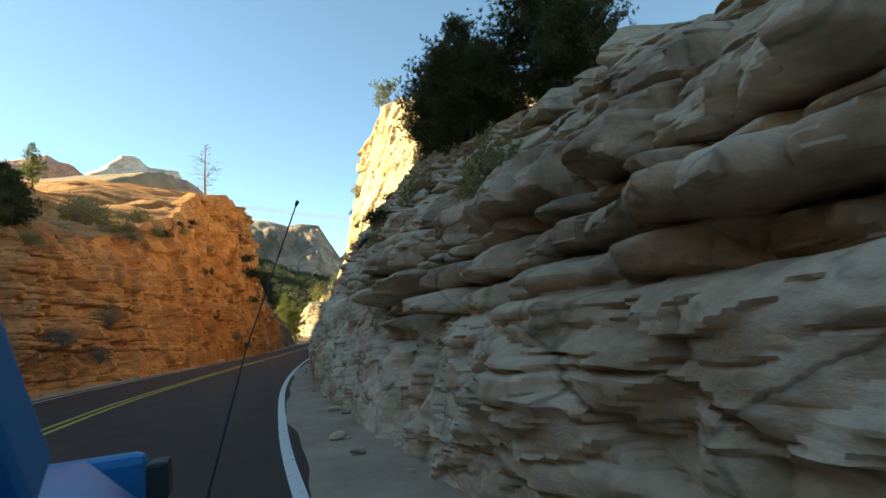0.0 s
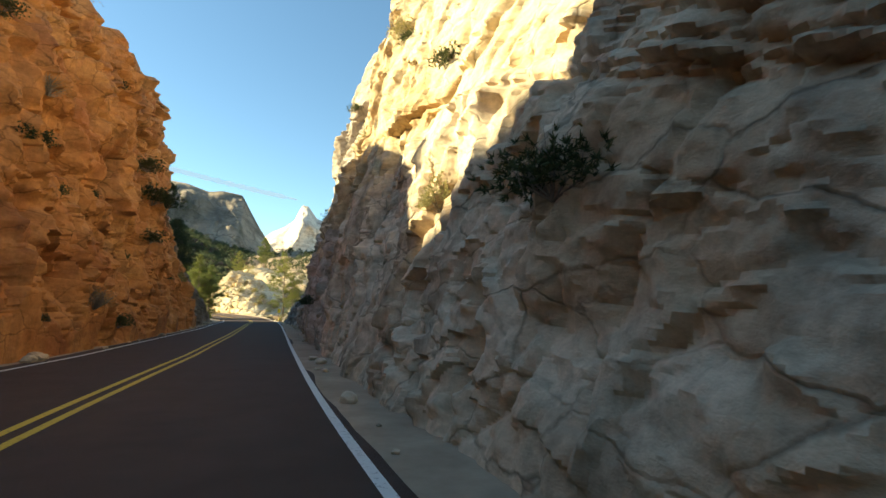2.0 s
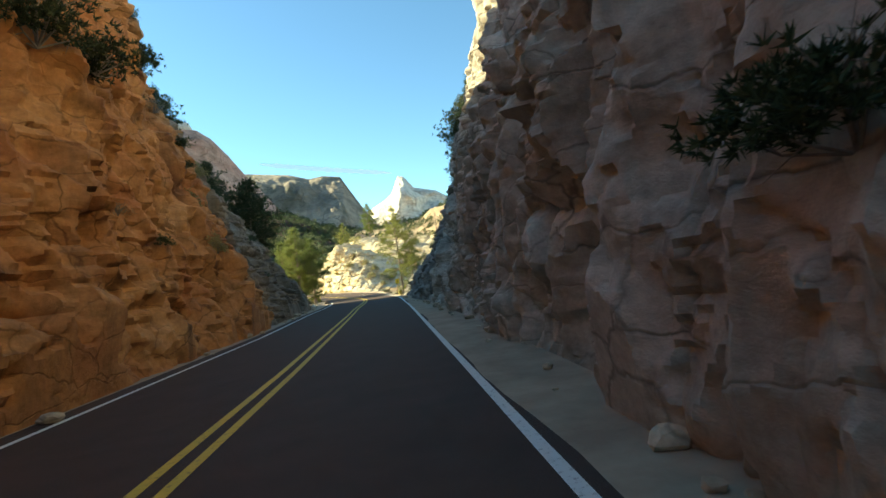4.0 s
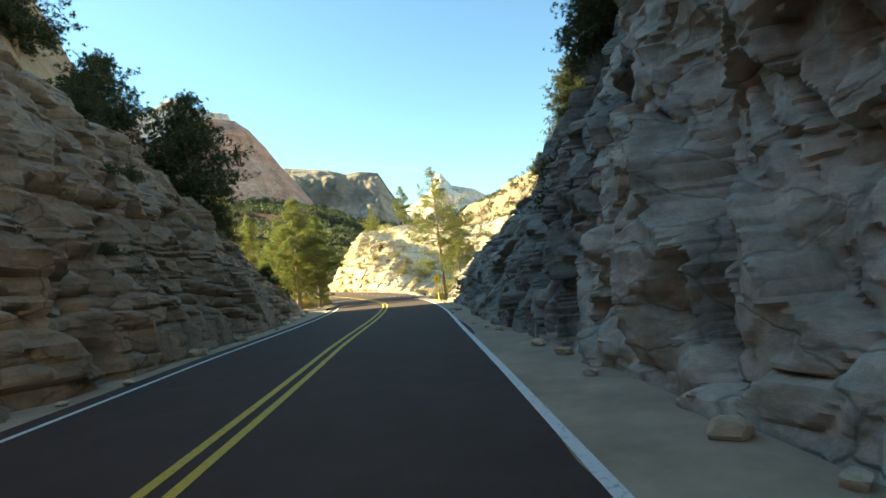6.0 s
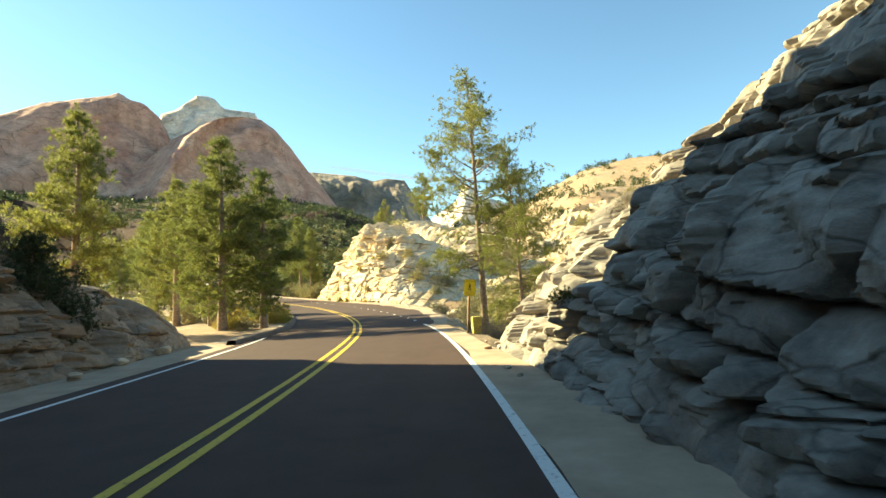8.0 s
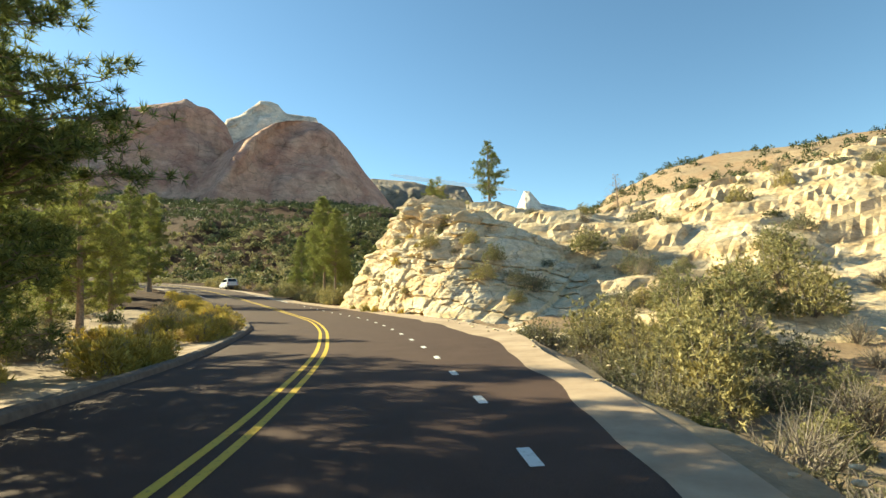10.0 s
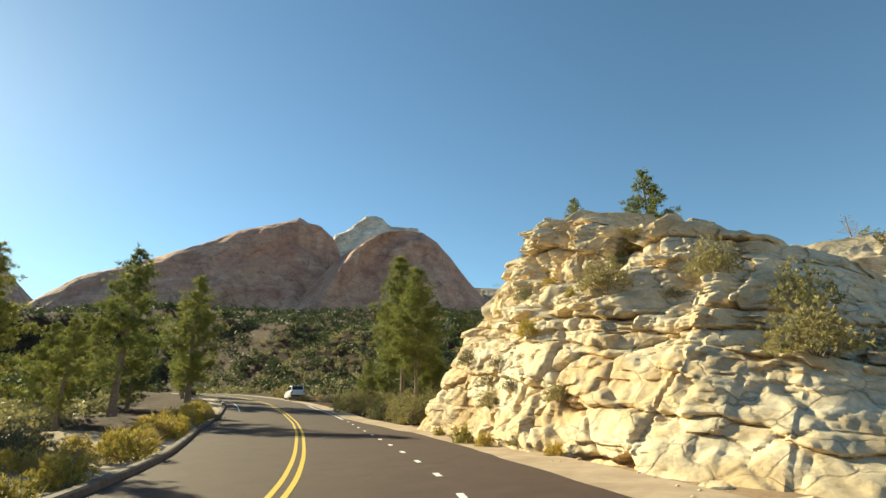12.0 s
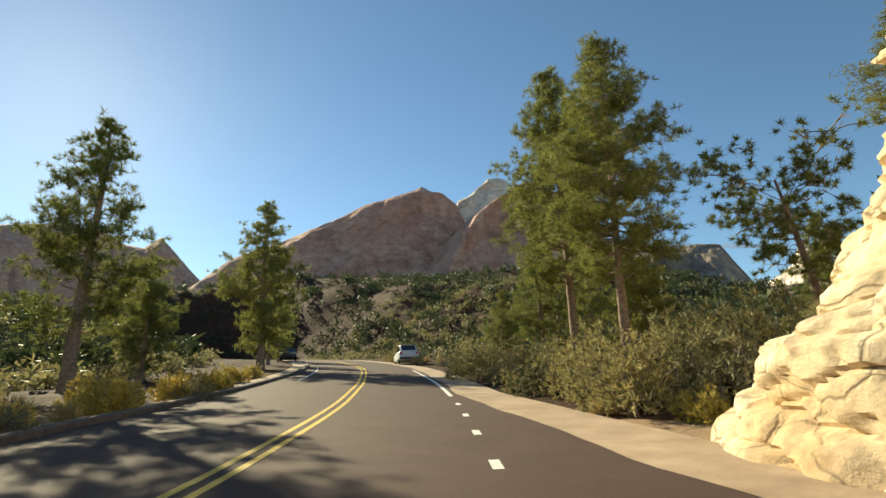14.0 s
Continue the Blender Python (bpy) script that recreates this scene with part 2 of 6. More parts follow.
def vn(x, y, s):
    i, j = np.floor(x), np.floor(y)
    a, b = x - i, y - j
    a, b = a * a * (3 - 2 * a), b * b * (3 - 2 * b)
    i, j = i.astype(np.int64), j.astype(np.int64)
    p = hsh(i, j, s) * (1 - a) + hsh(i + 1, j, s) * a
    q = hsh(i, j + 1, s) * (1 - a) + hsh(i + 1, j + 1, s) * a
    return p * (1 - b) + q * b


def fbm(x, y, s, octaves=4):
    """About -1 to 1."""
    total, amp, norm = 0.0, 1.0, 0.0
    for k in range(octaves):
        total = total + amp * (vn(x * 2 ** k + 17.3 * k, y * 2 ** k + 9.1 * k, s + k) * 2 - 1)
        norm += amp
        amp *= 0.5
    return total / norm * 1.4


def cells(u, v, s, tilt, metric, soft):
    """Nearest of jittered cells, each a plane of its own, worn round at the joints; and how near the joint is."""
    iu, iv = np.floor(u).astype(np.int64), np.floor(v).astype(np.int64)
    best, second = np.full(u.shape, 9.0), np.full(u.shape, 9.0)
    out, other = np.zeros(u.shape), np.zeros(u.shape)
    for a in (-1, 0, 1):
        for b in (-1, 0, 1):
            ci, cj = iu + a, iv + b
            du, dv = u - ci - hsh(ci, cj, s), v - cj - hsh(ci, cj, s + 1)
            d = metric(du, dv, hsh(ci, cj, s + 5) - 0.5)
            val = hsh(ci, cj, s + 2) - 0.5 + tilt * (du * (hsh(ci, cj, s + 3) - 0.5) + dv * (hsh(ci, cj, s + 4) - 0.35))
            near = d < best
            next_to = (d < second) & ~near
            other = np.where(near, out, np.where(next_to, val, other))
            second = np.where(near, best, np.where(next_to, d, second))
            out = np.where(near, val, out)
            best = np.where(near, d, best)
    w = 0.5 + 0.5 * smooth01((second - best) / soft)
    return out * w + other * (1 - w), second - best


def facets(u, v, s, tilt=0.5, soft=0.09):
    return cells(u, v, s, tilt, lambda a, b, h: np.abs(a) + np.abs(b) * 0.8 + 0.35 * np.hypot(a, b), soft)


def blocks(u, v, s, tilt=0.5, soft=0.06):
    return cells(u, v, s, tilt, lambda a, b, h: np.maximum(np.abs(a + 0.35 * h * b), np.abs(b)) + 0.22 * np.hypot(a, b), soft)


def beds(u, v, s, thin=0.18, thick=0.8, block=2.2, wavy=1.0, row=0.8, bulge=0.0):
    """Ledges: beds of uneven thickness, each broken into blocks with tilted faces that stand out more or less."""
    rng = np.random.RandomState(s)
    edges = np.cumsum(rng.uniform(0, 1, 700) ** 2 * (thick - thin) + thin) - 40.0
    vv = v + wavy * (0.22 * fbm(u * 0.22, v * 0.3, s + 40, 3) + 0.05 * fbm(u * 1.6, v * 1.2, s + 44, 2))
    k = np.clip(np.searchsorted(edges, vv), 1, len(edges) - 1)
    th = edges[k] - edges[k - 1]
    f = (vv - edges[k - 1]) / th
    length = block * (0.4 + 1.3 * hsh(k, 0, s + 5)) * np.clip(th / 0.5, 0.5, 1.8)
    uu = (u + 13 * hsh(k, 1, s + 6) + 0.16 * fbm(u * 1.3, v * 2.0, s + 7, 2) + (hsh(k, 3, s + 12) - 0.5) * 0.8 * vv) / length
    c = np.floor(uu).astype(np.int64)
    g = uu - c
    side = np.where(g > 0.5, 1, -1)
    w = 0.5 + 0.5 * smooth01(np.minimum(g, 1 - g) * length / 0.05)
    out = 0.0
    for cc, gg, ww in ((c, g, w), (c + side, g - side, 1 - w)):
        out = out + ww * ((hsh(k, cc, s + 9) - 0.5) * 1.0 + (hsh(k, cc, s + 10) - 0.5) * 0.8 * (gg - 0.5) + (hsh(k, cc, s + 11) - 0.65) * 0.7 * (f - 0.5))
    out = out + (hsh(k, 2, s + 8) - 0.5) * row
    crack = np.minimum(np.minimum(f, 1 - f) * th, np.minimum(g, 1 - g) * length)
    out = out + bulge * ((1 - (2 * f - 1) ** 4) * (1 - (2 * g - 1) ** 6) - 0.7)
    return out - 0.28 * (1 - f) ** 3 - 0.4 * np.exp(-(crack / 0.04) ** 2)


def smooth01(x):
    x = np.clip(x, 0, 1)
    return x * x * (3 - 2 * x)


def flakes(u, v, s, step, sharp=0.08):
    """Sheets that have flaked off: a rolling field in steps with broken edges."""
    h = (fbm(u, v, s, 4) + 0.25 * fbm(u * 3.1, v * 2.7, s + 9, 2)) / step
    k = np.floor(h)
    return (k + smooth01((h - k) / sharp)) * step + 0.25 * step * (h - k)


def spline(pts, step):
    """Catmull-Rom through the points, resampled evenly."""
    p = np.asarray(pts, dtype=float)
    p = np.vstack([2 * p[0] - p[1], p, 2 * p[-1] - p[-2]])
    out = []
    for k in range(1, len(p) - 2):
        t = np.linspace(0, 1, 40, endpoint=False)[:, None]
        a, b, c, d = p[k - 1], p[k], p[k + 1], p[k + 2]
        out.append(0.5 * (2 * b + (c - a) * t + (2 * a - 5 * b + 4 * c - d) * t ** 2 + (3 * b - a - 3 * c + d) * t ** 3))
    q = np.vstack(out + [p[-2][None]])
    s = np.r_[0, np.cumsum(np.hypot(*np.diff(q[:, :2], axis=0).T))]
    m = np.arange(0, s[-1], step)
    return np.stack([np.interp(m, s, q[:, k]) for k in range(q.shape[1])], 1), m


def normals2(c):
    d = np.gradient(c[:, :2], axis=0)
    d /= np.hypot(d[:, 0], d[:, 1])[:, None]
    return np.stack([d[:, 1], -d[:, 0]], 1)      # to the right of travel


# ---- road: its line is the right-hand white line ----
EDGE = [(17, -55), (9.3, -32), (5.4, -18), (2.7, -9), (0.45, 0), (-0.6, 4.3), (-1.3, 8), (-2.05, 13), (-2.6, 18.5), (-2.95, 24), (-3.2, 30),
        (-3.38, 40), (-3.5, 50), (-3.62, 60), (-3.75, 70), (-3.93, 78), (-4.1, 86), (-4.45, 93), (-4.95, 99), (-5.55, 104), (-6.15, 107.4),
        (-7.0, 111.6), (-7.95, 115.5), (-9.25, 120.2), (-10.8, 124.8), (-12.6, 129.6), (-15, 135), (-17.6, 139.7), (-21.0, 145.2), (-25.6, 152.2),
        (-30.2, 158.8), (-36.8, 167.2), (-47.2, 178.8), (-61, 190.6), (-78.5, 201.6), (-100, 212), (-128, 224), (-160, 234)]
LINE, LS = spline(EDGE, 0.5)
RN = normals2(LINE)
RY = LINE[:, 1]
S0 = LS[np.argmin(np.abs(RY - 104))]
RS = LS - S0                                  # metres along the road past the caution sign
GRADE = np.interp(RS, [0, 12, 28, 40, 55, 75, 110, 130, 160], [0, 0.012, 0.026, 0.045, 0.07, 0.085, 0.085, 0.06, 0.02])
RZ = np.cumsum(GRADE) * 0.5 + np.interp(RS, [18, 34, 46, 60], [0, 0.065, 0.06, 0])
BANK = np.interp(RS, [-10, 10, 30, 60], [0, 0.012, 0.02, 0.0])     # rise towards the right


def road_at(s, q, lift=0.0):
    """Points of the road surface: metres along, metres right of the white line."""
    p = np.stack([np.interp(s, RS, LINE[:, 0]), np.interp(s, RS, LINE[:, 1])], 1)
    n = np.stack([np.interp(s, RS, RN[:, 0]), np.interp(s, RS, RN[:, 1])], 1)
    return np.c_[p + n * np.asarray(q)[:, None], np.interp(s, RS, RZ) + np.interp(s, RS, BANK) * (np.asarray(q) + 3.2) + lift]


def lane_strip(name, q0, q1, lift, mat, s0=-1e9, s1=1e9, cols=2, kind="structure", label=""):
    s0, s1 = max(s0, RS[0]), min(s1, RS[-1])
    s = np.linspace(s0, s1, max(2, int((s1 - s0) / 0.5)))
    a = np.interp(s, RS, q0) if isinstance(q0, np.ndarray) else np.full(len(s), q0)
    b = np.interp(s, RS, q1) if isinstance(q1, np.ndarray) else np.full(len(s), q1)
    v = np.stack([road_at(s, a + (b - a) * k / (cols - 1), lift) for k in range(cols)], 1).reshape(-1, 3)
    ob = new(name, mesh_from(name, v, grid_faces(len(s), cols, True), mat))
    return tagged(ob, label, "", "", kind)


YELLOW = -np.interp(RY, [-10, 14, 22, 30, 38, 52, 65, 76, 104, 112, 117, 129, 138, 145, 150, 154, 162], [3.8, 3.75, 3.4, 3.15, 2.9, 2.88, 3.02, 3.15, 2.86, 2.76, 2.75, 2.78, 2.82, 2.9, 2.92, 3.0, 3.2])
LEFTQ = np.interp(RY, [-10, 20, 30, 38, 62, 76, 104], [7.2, 7.0, 6.2, 5.7, 5.7, 6.2, 6.3])
W_RIGHT = np.interp(RS, [-200, -8, 2, 6, 12, 18, 25, 33, 40, 47, 51, 56, 61, 400], [0.32, 0.2, 0.3, 1.0, 1.65, 2.3, 2.5, 2.25, 2.2, 1.9, 1.55, 1.0, 0.45, 0.4])
W_LEFT = np.where(RS < 0, -LEFTQ - 0.45, -np.interp(RS, [0, 8, 30, 42, 55, 66, 80, 100], [6.7, 6.0, 5.95, 6.6, 7.8, 7.7, 7.4, 6.8]))
road = lane_strip("road", W_LEFT, W_RIGHT, 0.0, ASPHALT, cols=13, label="red-brown asphalt road through the rock cut")
tagged(road, "", "road")


def paint_line(name, q, width, mat, s0, s1, label):
    ob = lane_strip(name, q - width / 2, q + width / 2, 0.006, mat, s0, s1, label=label)
    return tagged(ob, "", "road line")


paint_line("edge_line", 0.0, 0.11, WHITE_LINE, -1e9, 3.4, "solid white edge line painted on asphalt")
paint_line("edge_line", 0.0, 0.13, WHITE_LINE, 60, 80, "solid white edge line painted on asphalt")
paint_line("edge_line", -LEFTQ, 0.11, WHITE_LINE, -1e9, 2, "thin white edge line beside the far lane")
paint_line("edge_line", -6.4, 0.11, WHITE_LINE, 72, 90, "thin white edge line beside the far lane")
paint_line("centre_line", YELLOW + 0.13, 0.11, YELLOW_LINE, -1e9, 1e9, "yellow line of the double centre line")
paint_line("centre_line", YELLOW - 0.13, 0.11, YELLOW_LINE, -1e9, 1e9, "yellow line of the double centre line")
for k in range(21):
    d0 = 6.2 + 2.55 * k
    ob = lane_strip("dash", -0.06, 0.06, 0.006, WHITE_LINE, d0 - 0.01, d0 + 0.52, label="short white dash of the dotted lane line")
    tagged(ob, "", "road line", "dashes of the dotted line")

# gravel strip on the right, and the left-hand verge
SHOULDER = np.interp(RS, [-200, -75, -55, -40, -22, -14, -6, 2, 6, 14, 20, 30, 400], [0.8, 0.8, 1.0, 1.1, 0.9, 0.9, 0.5, 0.45, 0.5, 0.6, 1.3, 1.2, 0.8])
lane_strip("shoulder", W_RIGHT - 0.15 + 0.14 * fbm(RS * 0.5, RS * 0.0, 19, 3), W_RIGHT + SHOULDER, 0.003, DIRT, cols=5,
           label="dusty gravel shoulder along the asphalt")
lane_strip("shoulder", W_LEFT - 1.45, W_LEFT + 0.1, -0.008, DIRT, cols=4, label="narrow dirt verge along the far lane")

# low asphalt kerb on the left of the bend
sel = np.where((RS >= -1) & (RS <= 95))[0]
prof = [(-6.95, 0.0), (-6.98, 0.13), (-7.03, 0.165), (-7.2, 0.165), (-7.26, 0.13), (-7.32, -0.05)]
v = np.stack([np.c_[LINE[sel, :2] + RN[sel] * (W_LEFT[sel] + 6.95 + q)[:, None], RZ[sel] + BANK[sel] * (W_LEFT[sel] + 3.2) + h - 0.02] for q, h in prof], 1).reshape(-1, 3)
tagged(new("kerb", mesh_from("kerb", v, grid_faces(len(sel), len(prof)), KERB, False)), "low dark asphalt kerb round the bend", "kerb", "", "structure")

ROADPTS = LINE[:, :2] - RN * 3.2


def road_coords(x, y):
    """Nearest place of the road's middle: index and offset to the right."""
    idx = np.zeros(x.shape, dtype=np.int64)
    q = np.zeros(x.shape)
    flat_x, flat_y = x.ravel(), y.ravel()
    for k in range(0, len(flat_x), 20000):
        dx = flat_x[k:k + 20000, None] - ROADPTS[None, ::2, 0]
        dy = flat_y[k:k + 20000, None] - ROADPTS[None, ::2, 1]
        j = np.argmin(dx * dx + dy * dy, 1) * 2
        idx.ravel()[k:k + 20000] = j
        t = np.arange(len(j))
        q.ravel()[k:k + 20000] = np.hypot(dx[t, j // 2], dy[t, j // 2]) * np.sign(dx[t, j // 2] * RN[j, 0] + dy[t, j // 2] * RN[j, 1])
    return idx, q


# heights of the two sides of the cut, by y
HR = ([-60, -20, 5, 10, 15, 20, 26, 32, 38, 45, 52, 60, 66, 72, 80, 88, 94, 98.5], [5, 4.6, 4.5, 5.0, 6.1, 8.0, 11, 14.8, 18.0, 16.8, 14.2, 12.2, 11.0, 9.8, 8.2, 7.0, 4.6, 1.2])
HL = ([-60, 0, 14, 22, 28, 34, 40, 47, 54, 60, 66, 72, 80, 88, 94, 99, 103, 105], [4, 4.2, 5.0, 6.0, 6.8, 8.6, 11.8, 13.4, 14.2, 14.0, 12.2, 10.6, 8.6, 6.0, 4.2, 2.6, 1.4, 0.6])


def ground_z(x, y):
    idx, q = road_coords(x, y)
    ry, rs, rz = RY[idx], RS[idx], RZ[idx]
    r = np.hypot(x + 8, y - 106)
    azim = np.degrees(np.arctan2(-(x + 8), y - 106))
    lumps = fbm(x * 0.05, y * 0.05, 3, 4)
    small = fbm(x * 0.4, y * 0.4, 8, 3)
    # far country: rises away from the road on every side
    ahead = smooth01((azim + 75) / 35) * smooth01((120 - azim) / 40)
    far = np.maximum(0, r - 75) * (0.125 + 0.075 * smooth01((azim - 4) / 12) * smooth01((62 - azim) / 15)) * ahead * np.clip(1.3 - r / 1600, 0.1, 1) + lumps * np.clip(r / 40, 0, 6)
    far = np.where(r > 900, np.minimum(far, 120), far)
    # right: gully, then slickrock hill
    hill = np.clip((q - 15) * 0.145, 0, 40) * smooth01((ry - 92) / 12) * smooth01((0 - azim) / 20)
    gully = -2.5 * smooth01((q - 3.3 - W_RIGHT[idx] - SHOULDER[idx]) / 3.4) * smooth01((ry - 97) / 7) * smooth01((136 - ry) / 14)
    right = gully + hill + small * 0.3 * smooth01((q - 8) / 4)
    # left past the cut: verge, slope down, valley
    left = -1.8 * smooth01((-q - 8.5) / 10) * smooth01((ry - 100) / 8) * smooth01((150 - ry) / 30) + small * 0.25 * smooth01((-q - 7) / 4)
    side = np.where(q > 0, right, left)
    near = rz + side * 1.0
    z = near + far * smooth01((np.abs(q) - 12) / 30)
    # behind the faces of the cut the land stands as high as they do
    up_r = np.interp(ry, HR[0], HR[1]) * smooth01((q - 7.5) / 7.0) * (ry < 99) * (q > 0)
    up_l = np.interp(ry, HL[0], HL[1]) * smooth01((-q - 9.0) / 7.0) * (ry < 105) * (q < 0)
    z = np.where(ry < 99, np.where(q > 0, up_r - 0.9 + lumps * 1.0 * smooth01((q - 14) / 10) + np.clip(q - 16, 0, 200) * 0.06, z), z)
    steep = np.interp(ry, [20, 34, 42, 60, 80, 103], [1.15, 0.9, 0.6, 0.7, 2.3, 2.3])
    most = np.interp(ry, [-60, 12, 20, 26, 36, 50, 58, 66, 78, 96, 101, 105, 109], [34, 30, 16, 11.5, 10.5, 12.5, 15, 21.5, 26, 30, 28, 17, 4])
    left_land = np.minimum(up_l - 0.9 + np.clip(-q - np.interp(ry, [70, 82], [15, 11.5]), 0, 300) * steep, np.maximum(most, up_l - 0.9)) + lumps * 1.0 * smooth01((-q - 14) / 10)
    ridge = np.interp(y, [-20, 36, 40, 42, 44, 46, 48, 51, 55, 58, 63], [42, 40, 36.5, 33.5, 30.4, 28.0, 26.2, 26.4, 29.6, 32, 6]) + 0.5 * small
    left_land = np.maximum(left_land, ridge * smooth01((-x - 34) / 17) * smooth01((y + 40) / 20))
    z = np.where((ry < 105) & (q < 0), left_land, z)
    bed = rz - 0.07
    w = smooth01((np.abs(q + 0.0) - np.where(q > 0, 3.3 + W_RIGHT[idx] + np.minimum(SHOULDER[idx], 0.9), 5.2)) / 1.2)
    return bed * (1 - w) + np.maximum(z, -6) * w


def spread(a, b, step, reach, growth=1.16):
    core = list(np.arange(a, b, step))
    lo, hi, d = [], [], step
    while (core[-1] + sum(hi)) < reach:
        d *= growth
        hi.append(d)
    up = list(core[-1] + np.cumsum(hi))
    down = list(core[0] - np.cumsum(hi))
    return np.array(down[::-1] + core + up)


gx, gy = spread(-75, 45, 0.8, 3600), spread(-35, 215, 0.8, 3600)
GX, GY = np.meshgrid(gx, gy, indexing="ij")
GZ = ground_z(GX, GY)
cx, cy = GX[:-1, :-1], GY[:-1, :-1]
# slopes past the bend take the red soil with shade in its colour
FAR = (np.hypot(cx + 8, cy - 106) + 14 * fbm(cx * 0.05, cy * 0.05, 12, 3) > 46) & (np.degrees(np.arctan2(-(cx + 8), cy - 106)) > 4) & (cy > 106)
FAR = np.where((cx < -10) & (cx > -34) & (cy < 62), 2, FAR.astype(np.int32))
ground = new("ground", mesh_from("ground", np.stack([GX, GY, GZ], 2).reshape(-1, 3), grid_faces(len(gx), len(gy)), [SOIL, SHADED_RED_SOIL, ROCK_ORANGE], True, FAR.ravel()))
tagged(ground, "sandy tan and reddish desert ground", "ground", "", "structure")


def ground_at(x, y):
    i = int(np.clip(np.searchsorted(gx, x) - 1, 0, len(gx) - 2))
    j = int(np.clip(np.searchsorted(gy, y) - 1, 0, len(gy) - 2))
    a, b = (x - gx[i]) / (gx[i + 1] - gx[i]), (y - gy[j]) / (gy[j + 1] - gy[j])
    return float((GZ[i, j] * (1 - a) + GZ[i + 1, j] * a) * (1 - b) + (GZ[i, j + 1] * (1 - a) + GZ[i + 1, j + 1] * a) * b)


# ---- rock faces ----
ROCKS = {}


def rock_face(name, foot, inward, z0, high, setback, relief, mat, rows=120, second=None, cap=(0.3, 0.7, 1.3, 2.2, 3.5, 5, 7, 10, 14, 19), cap_rise=0.1, seed=1, label="", low=1.15, crease=48, upper=0, rounded=True):
    """A face that climbs from the foot line: setback(f, i) tells how far back it leans at the share f of its height, relief(u, v) how far it stands out."""
    u = np.r_[0, np.cumsum(np.hypot(*np.diff(foot, axis=0).T))]
    n = len(u)
    f = (np.linspace(0, 1, rows) ** low)
    U, F = np.meshgrid(u, f, indexing="ij")
    V = F * high[:, None]
    back = setback(F, np.arange(n)[:, None])
    D = relief(U, V) * np.clip(0.35 + V / 1.2, 0, 1) * np.clip(high[:, None] / 3, 0.15, 1)
    D = 0.7 * D + 0.15 * (np.roll(D, 1, 0) + np.roll(D, -1, 0))
    D = np.minimum(D, 0.12 + 0.3 * V)          # the foot does not overhang the shoulder
    X = foot[:, 0, None] + inward[:, 0, None] * (back - D)
    Y = foot[:, 1, None] + inward[:, 1, None] * (back - D)
    Z = z0[:, None] - 0.25 + V * (1 + 0.25 / np.maximum(high[:, None], 0.5)) + 0.12 * fbm(U * 0.8, V * 0.8, seed + 90, 3) * F
    cols = [np.stack([X, Y, Z], 2)]
    for c in cap:
        wob = fbm(u * 0.35, np.full(n, c * 0.35), seed + 70, 3) * (0.25 + 0.08 * c)
        step = 0.45 * (beds(u, np.full(n, c * 0.6), seed + 71) + 0.3)
        keep = np.clip(high / 6, 0.1, 1)
        cols.append(np.stack([X[:, -1] + inward[:, 0] * c, Y[:, -1] + inward[:, 1] * c, Z[:, -1] + (cap_rise * c + wob + step) * keep - (4.0 if c == cap[-1] and c > 10 else 0.0)], 1)[:, None])
    G = np.concatenate(cols, 1)
    index = None
    if second:
        mid = G[:-1, :-1]
        index = (mid[..., 1] + 6 * fbm(mid[..., 1] * 0.2, mid[..., 2] * 0.3, seed + 95, 3) > second).ravel()
    if upper:
        y_, z_ = mid[..., 1], mid[..., 2] + 1.6 * fbm(mid[..., 1] * 0.3, mid[..., 2] * 0.4, seed + 97, 3)
        index = np.where(((y_ > 17) & (y_ < 46) & (z_ > upper)).ravel(), 2, index.astype(np.int32))
        index = np.where((y_ + 3 * fbm(y_ * 0.3, z_ * 0.6, seed + 98, 3) > 73).ravel(), 3, index)
    me = mesh_from(name, G.reshape(-1, 3), grid_faces(n, G.shape[1]), mat, rounded, index)
    me.set_sharp_from_angle(angle=radians(crease))
    ob = new(name, me)
    ROCKS[name] = G
    return tagged(ob, label, "rock face", "", "structure")


# right-hand side of the cut
sel_y, _ = spline([(x, y) for x, y in EDGE if y < 108], 0.055)
keep = (sel_y[:, 1] > -24) & (sel_y[:, 1] < 98.5) & ((sel_y[:, 1] > 0) | (np.arange(len(sel_y)) % 8 == 0))
sel_y = sel_y[keep]
nr = normals2(sel_y)
off = np.interp(sel_y[:, 1], [-24, 0, 10, 24, 32, 38, 48, 58, 66, 74, 79, 84, 92, 98.5], [0.95, 0.85, 0.95, 0.75, 0.65, 0.8, 1.0, 1.2, 1.3, 1.1, 0.6, 0.65, 0.8, 1.1])
foot_r = sel_y + nr * off[:, None]
high_r = np.interp(foot_r[:, 1], *HR) + 0.5 * fbm(foot_r[:, 1] * 0.25, foot_r[:, 1] * 0, 5, 4)
high_r = np.maximum(high_r, 0.5)
lean_r = np.interp(foot_r[:, 1], [-24, 8, 16, 24, 30, 35, 42, 55, 66, 74, 83, 90, 98], [0.80, 0.78, 0.66, 0.5, 0.46, 0.36, 0.24, 0.2, 0.30, 0.52, 0.80, 0.9, 0.9])
curve_r = np.interp(foot_r[:, 1], [-24, 10, 20, 35, 60, 75, 98], [2.0, 1.9, 1.7, 1.5, 1.2, 1.25, 1.25])
zone_a = np.interp(foot_r[:, 1], [-24, 18, 28], [1.0, 1.0, 0.0])        # ledges over smooth slabs
zone_c = np.interp(foot_r[:, 1], [58, 68], [0.0, 1.0])                # heaps of tilted angular blocks
